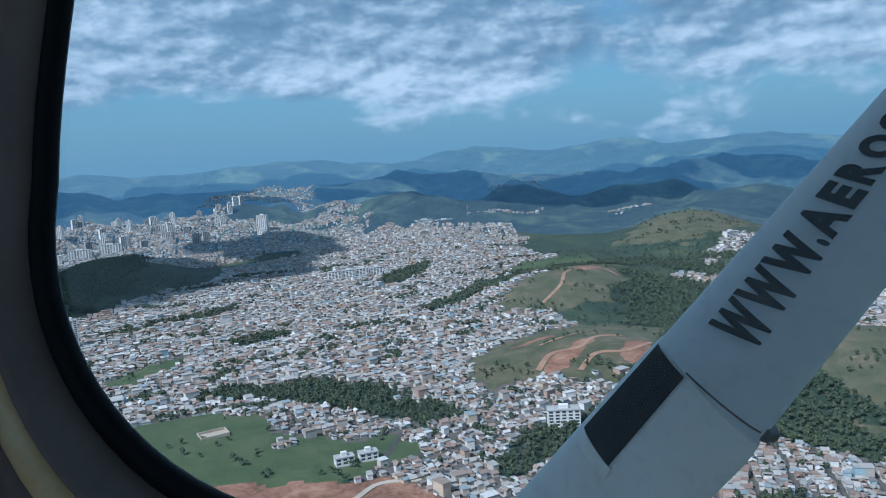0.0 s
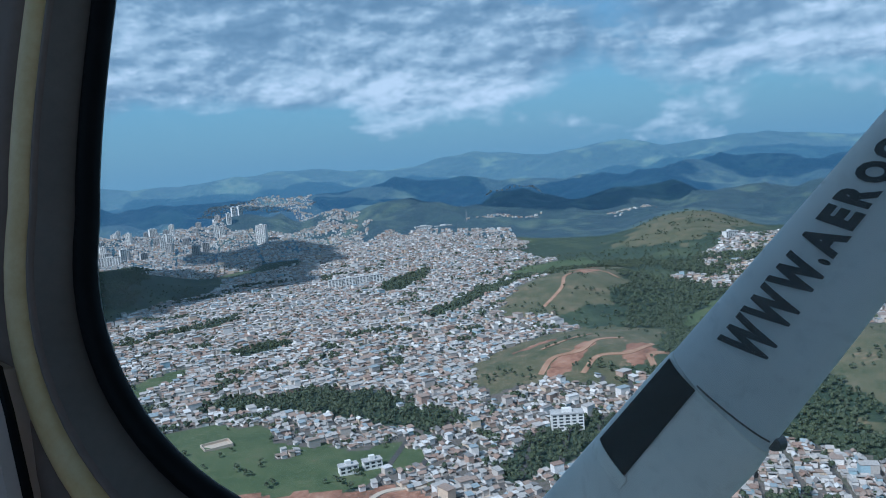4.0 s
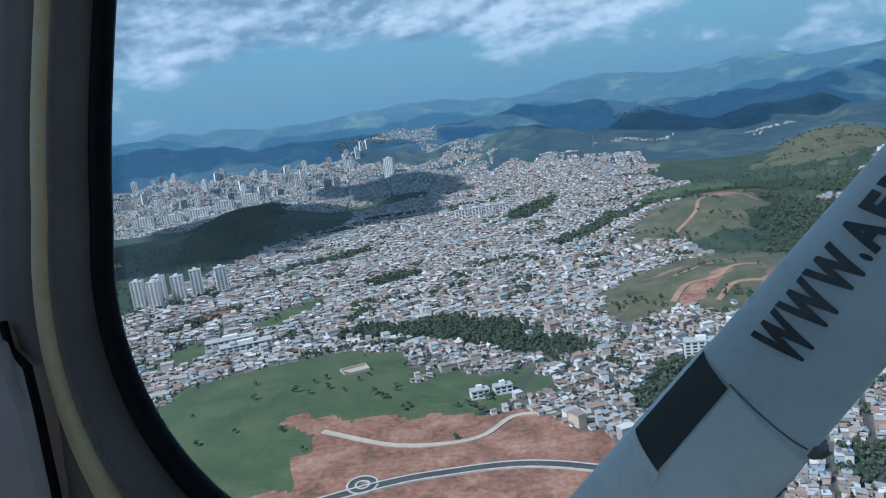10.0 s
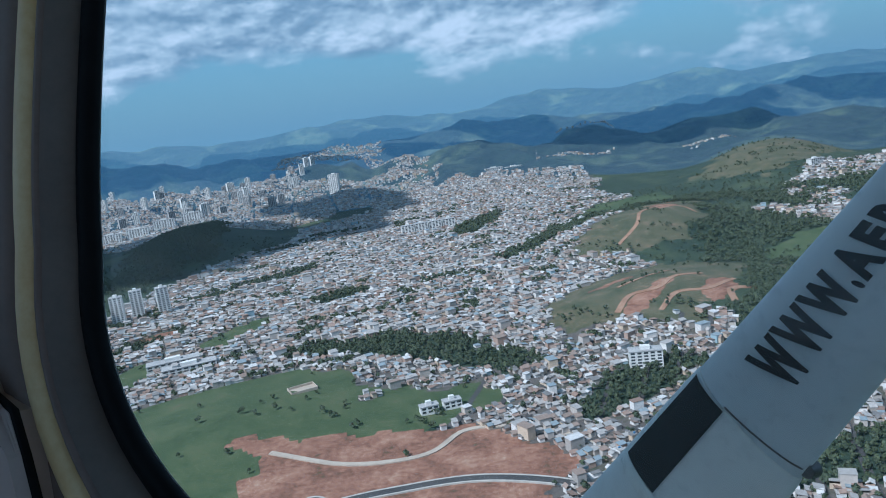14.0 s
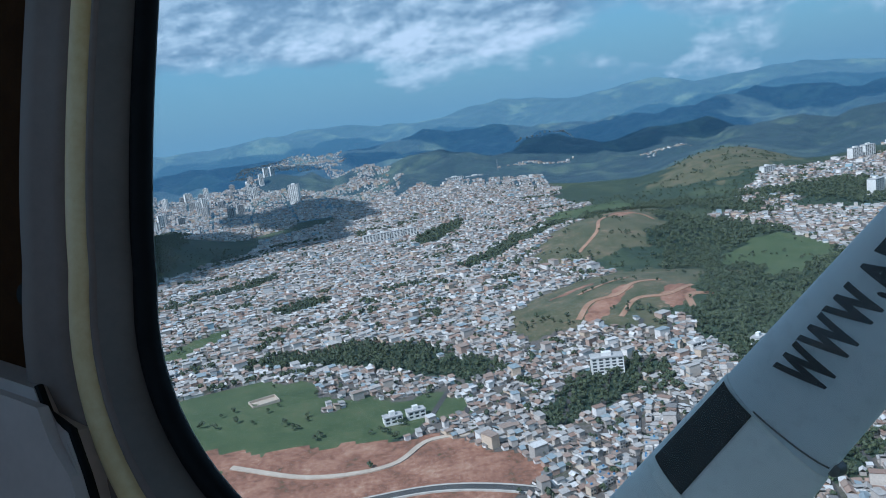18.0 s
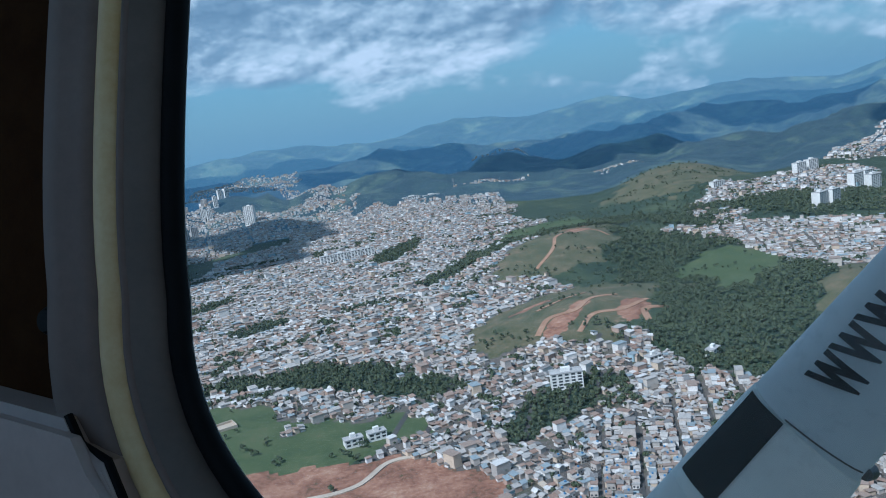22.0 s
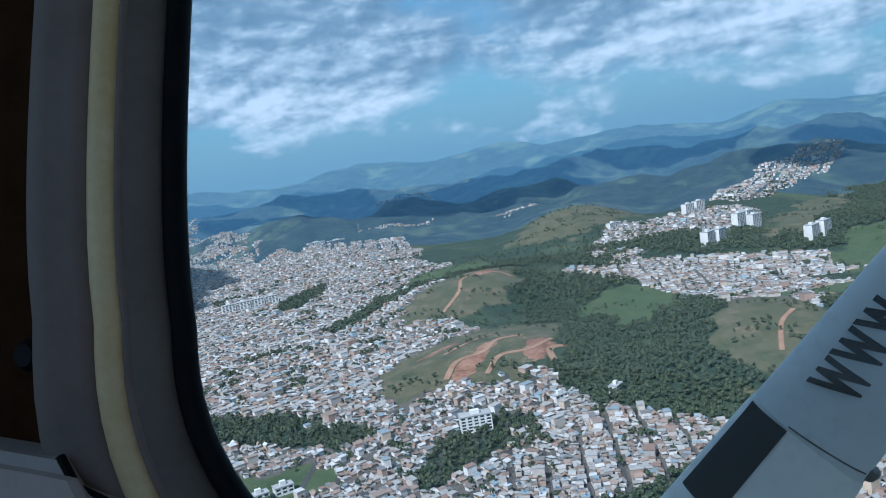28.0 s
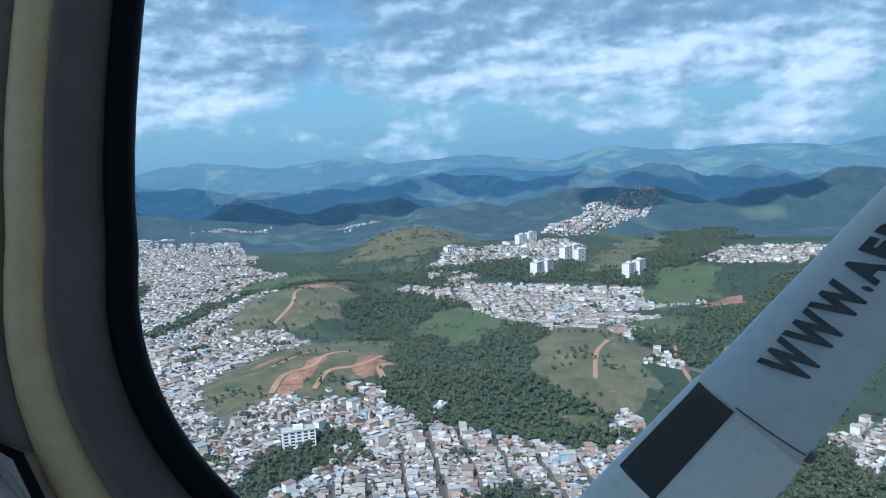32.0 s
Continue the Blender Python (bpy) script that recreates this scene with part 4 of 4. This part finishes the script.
bmesh.ops.create_cone(bm, cap_ends=True, segments=20, radius1=0.014, radius2=0.010, depth=0.006, matrix=Matrix.Translation((-0.370, -0.065, 0.017)))
for v in bm.verts:
    v.co = on_wall(*v.co)
screw = part("screw", bm, m_seal)
screw.matrix_basis = AIR
tagged(screw, "small dark round screw head in the brown lining", "screw")

# wing strut
SPAR, SPAR_D = Vector((0.3033, -0.0959, -0.6410)), Vector((0.2963, 0.7685, 0.5671)).normalized()
CHORD = Vector((0.0581, -0.0646, 0.0568)).normalized()                 # aft
FACE = CHORD.cross(SPAR_D).normalized()                                # towards the cabin


def strut_point(s, c, out):
    """s metres along the strut, c from 0 (upper edge) to 1 (lower edge), out towards the cabin from the chord."""
    wide = 0.1037 * (1 - 1.267 * max(s, -0.15))
    return SPAR + SPAR_D * s + CHORD * (-0.013 + (wide + 0.014) * c) + FACE * (out - 0.017)


def strut_at(s, c, lift=0.0):
    """A point on the strut's skin on the cabin side."""
    return strut_point(s, c, 0.019 * math.sqrt(max(0.0, 1 - (2 * c - 1) ** 2)) * (1.15 - 0.3 * c) + lift)


def strut_loop(bm, s, grow=0.0):
    loop = []
    centre = strut_point(s, 0.5, 0.0)
    for k in range(40):
        a = math.tau * k / 40
        c = 0.5 - 0.5 * math.cos(a)
        q = strut_point(s, c, 0.019 * math.sin(a) * (1.15 - 0.3 * c))
        loop.append(bm.verts.new(centre + (q - centre) * (1 + grow)))
    return loop


def strut_tube(stations):
    bm = bmesh.new()
    loops = [strut_loop(bm, s, g) for s, g in stations]
    for a, b in zip(loops, loops[1:]):
        for k in range(40):
            f = bm.faces.new((a[k], a[(k + 1) % 40], b[(k + 1) % 40], b[k]))
            f.smooth = True
    bm.faces.new(loops[0])
    bm.faces.new(loops[-1][::-1])
    return bm


def strut_patch(s0, s1, c0, c1, lift, skew=0.0):
    """A thin sheet on the strut's skin."""
    bm = bmesh.new()
    ns, nc = 10, 10
    grid = [[bm.verts.new(strut_at(s0 + (s1 - s0) * i / ns + skew * j / nc, c0 + (c1 - c0) * j / nc, lift)) for j in range(nc + 1)] for i in range(ns + 1)]
    for i in range(ns):
        for j in range(nc):
            f = bm.faces.new((grid[i][j], grid[i + 1][j], grid[i + 1][j + 1], grid[i][j + 1]))
            f.smooth = True
    return bm


strut = tagged(new("wing_strut"), "white painted wing strut with black web address and black tape", "wing strut")
strut.matrix_basis = AIR
skin = part("skin", strut_tube(((0.0, 0.0), (0.7, 0.0))), m_strut, strut)
cuff = part("cuff", strut_tube(((-0.42, 0.035), (-0.02, 0.035), (0.0, 0.02), (0.002, 0.0))), m_strut, strut, "white lower fairing cuff")
part("tape", strut_patch(-0.1234, -0.003, 0.0, 0.375, 0.0022, 0.004), m_tape, cuff, "black abrasion tape")
part("collar", strut_patch(-0.137, -0.1225, -0.0, 0.41, 0.0035, 0.004), m_strut, cuff, "white clamp collar")
part("seam", strut_patch(0.004, 0.0058, 0.36, 0.98, 0.0018, 0.008), m_steel, strut, "dark seam line")
bm = bmesh.new()
bmesh.ops.create_cone(bm, cap_ends=True, segments=18, radius1=0.008, radius2=0.006, depth=0.010, matrix=Matrix.Translation(strut_at(0.012, 1.0, -0.002)) @ FACE.to_track_quat("Z", "Y").to_matrix().to_4x4())
part("drain_fitting", bm, m_steel, cuff, "dark round fitting")


def letter(char, s0, s1, c_top, c_base):
    """One painted letter that lies on the strut's skin, its foot towards the trailing edge."""
    cu = bpy.data.curves.new("letter", "FONT")
    cu.body, cu.size, cu.resolution_u, cu.offset = char, 1.0, 3, 0.060
    tmp = new("letter", cu)
    me = bpy.data.meshes.new_from_object(tmp.evaluated_get(bpy.context.evaluated_depsgraph_get()))
    bpy.data.objects.remove(tmp)
    bm = bmesh.new()
    bm.from_mesh(me)
    bmesh.ops.triangulate(bm, faces=bm.faces)
    for _ in range(3):
        bmesh.ops.subdivide_edges(bm, edges=[e for e in bm.edges if e.calc_length() > 0.12], cuts=1, use_grid_fill=False)
        bmesh.ops.triangulate(bm, faces=bm.faces)
    xs, ys = [v.co.x for v in bm.verts], [v.co.y for v in bm.verts]
    x0, x1 = min(xs), max(xs)
    for v in bm.verts:
        u, t = (v.co.x - x0) / (x1 - x0), v.co.y / 0.70
        v.co = strut_at(s0 + (s1 - s0) * u + 0.0095 * (1 - t), c_base + (c_top - c_base) * t, 0.0020)
    part("letter", bm, m_ink, skin, "black painted letter " + char)


LETTERS = (("W", 0.050, 0.083), ("W", 0.0835, 0.117), ("W", 0.1175, 0.151), (".", 0.150, 0.1545), ("A", 0.1565, 0.179), ("E", 0.182, 0.198),
           ("R", 0.2015, 0.2185), ("O", 0.2215, 0.240), ("C", 0.2425, 0.258))
for char, s0, s1 in LETTERS:
    letter(char, s0, s1, 0.262 - 0.20 * (s0 - 0.05), 0.600 - 0.75 * (s0 - 0.05))
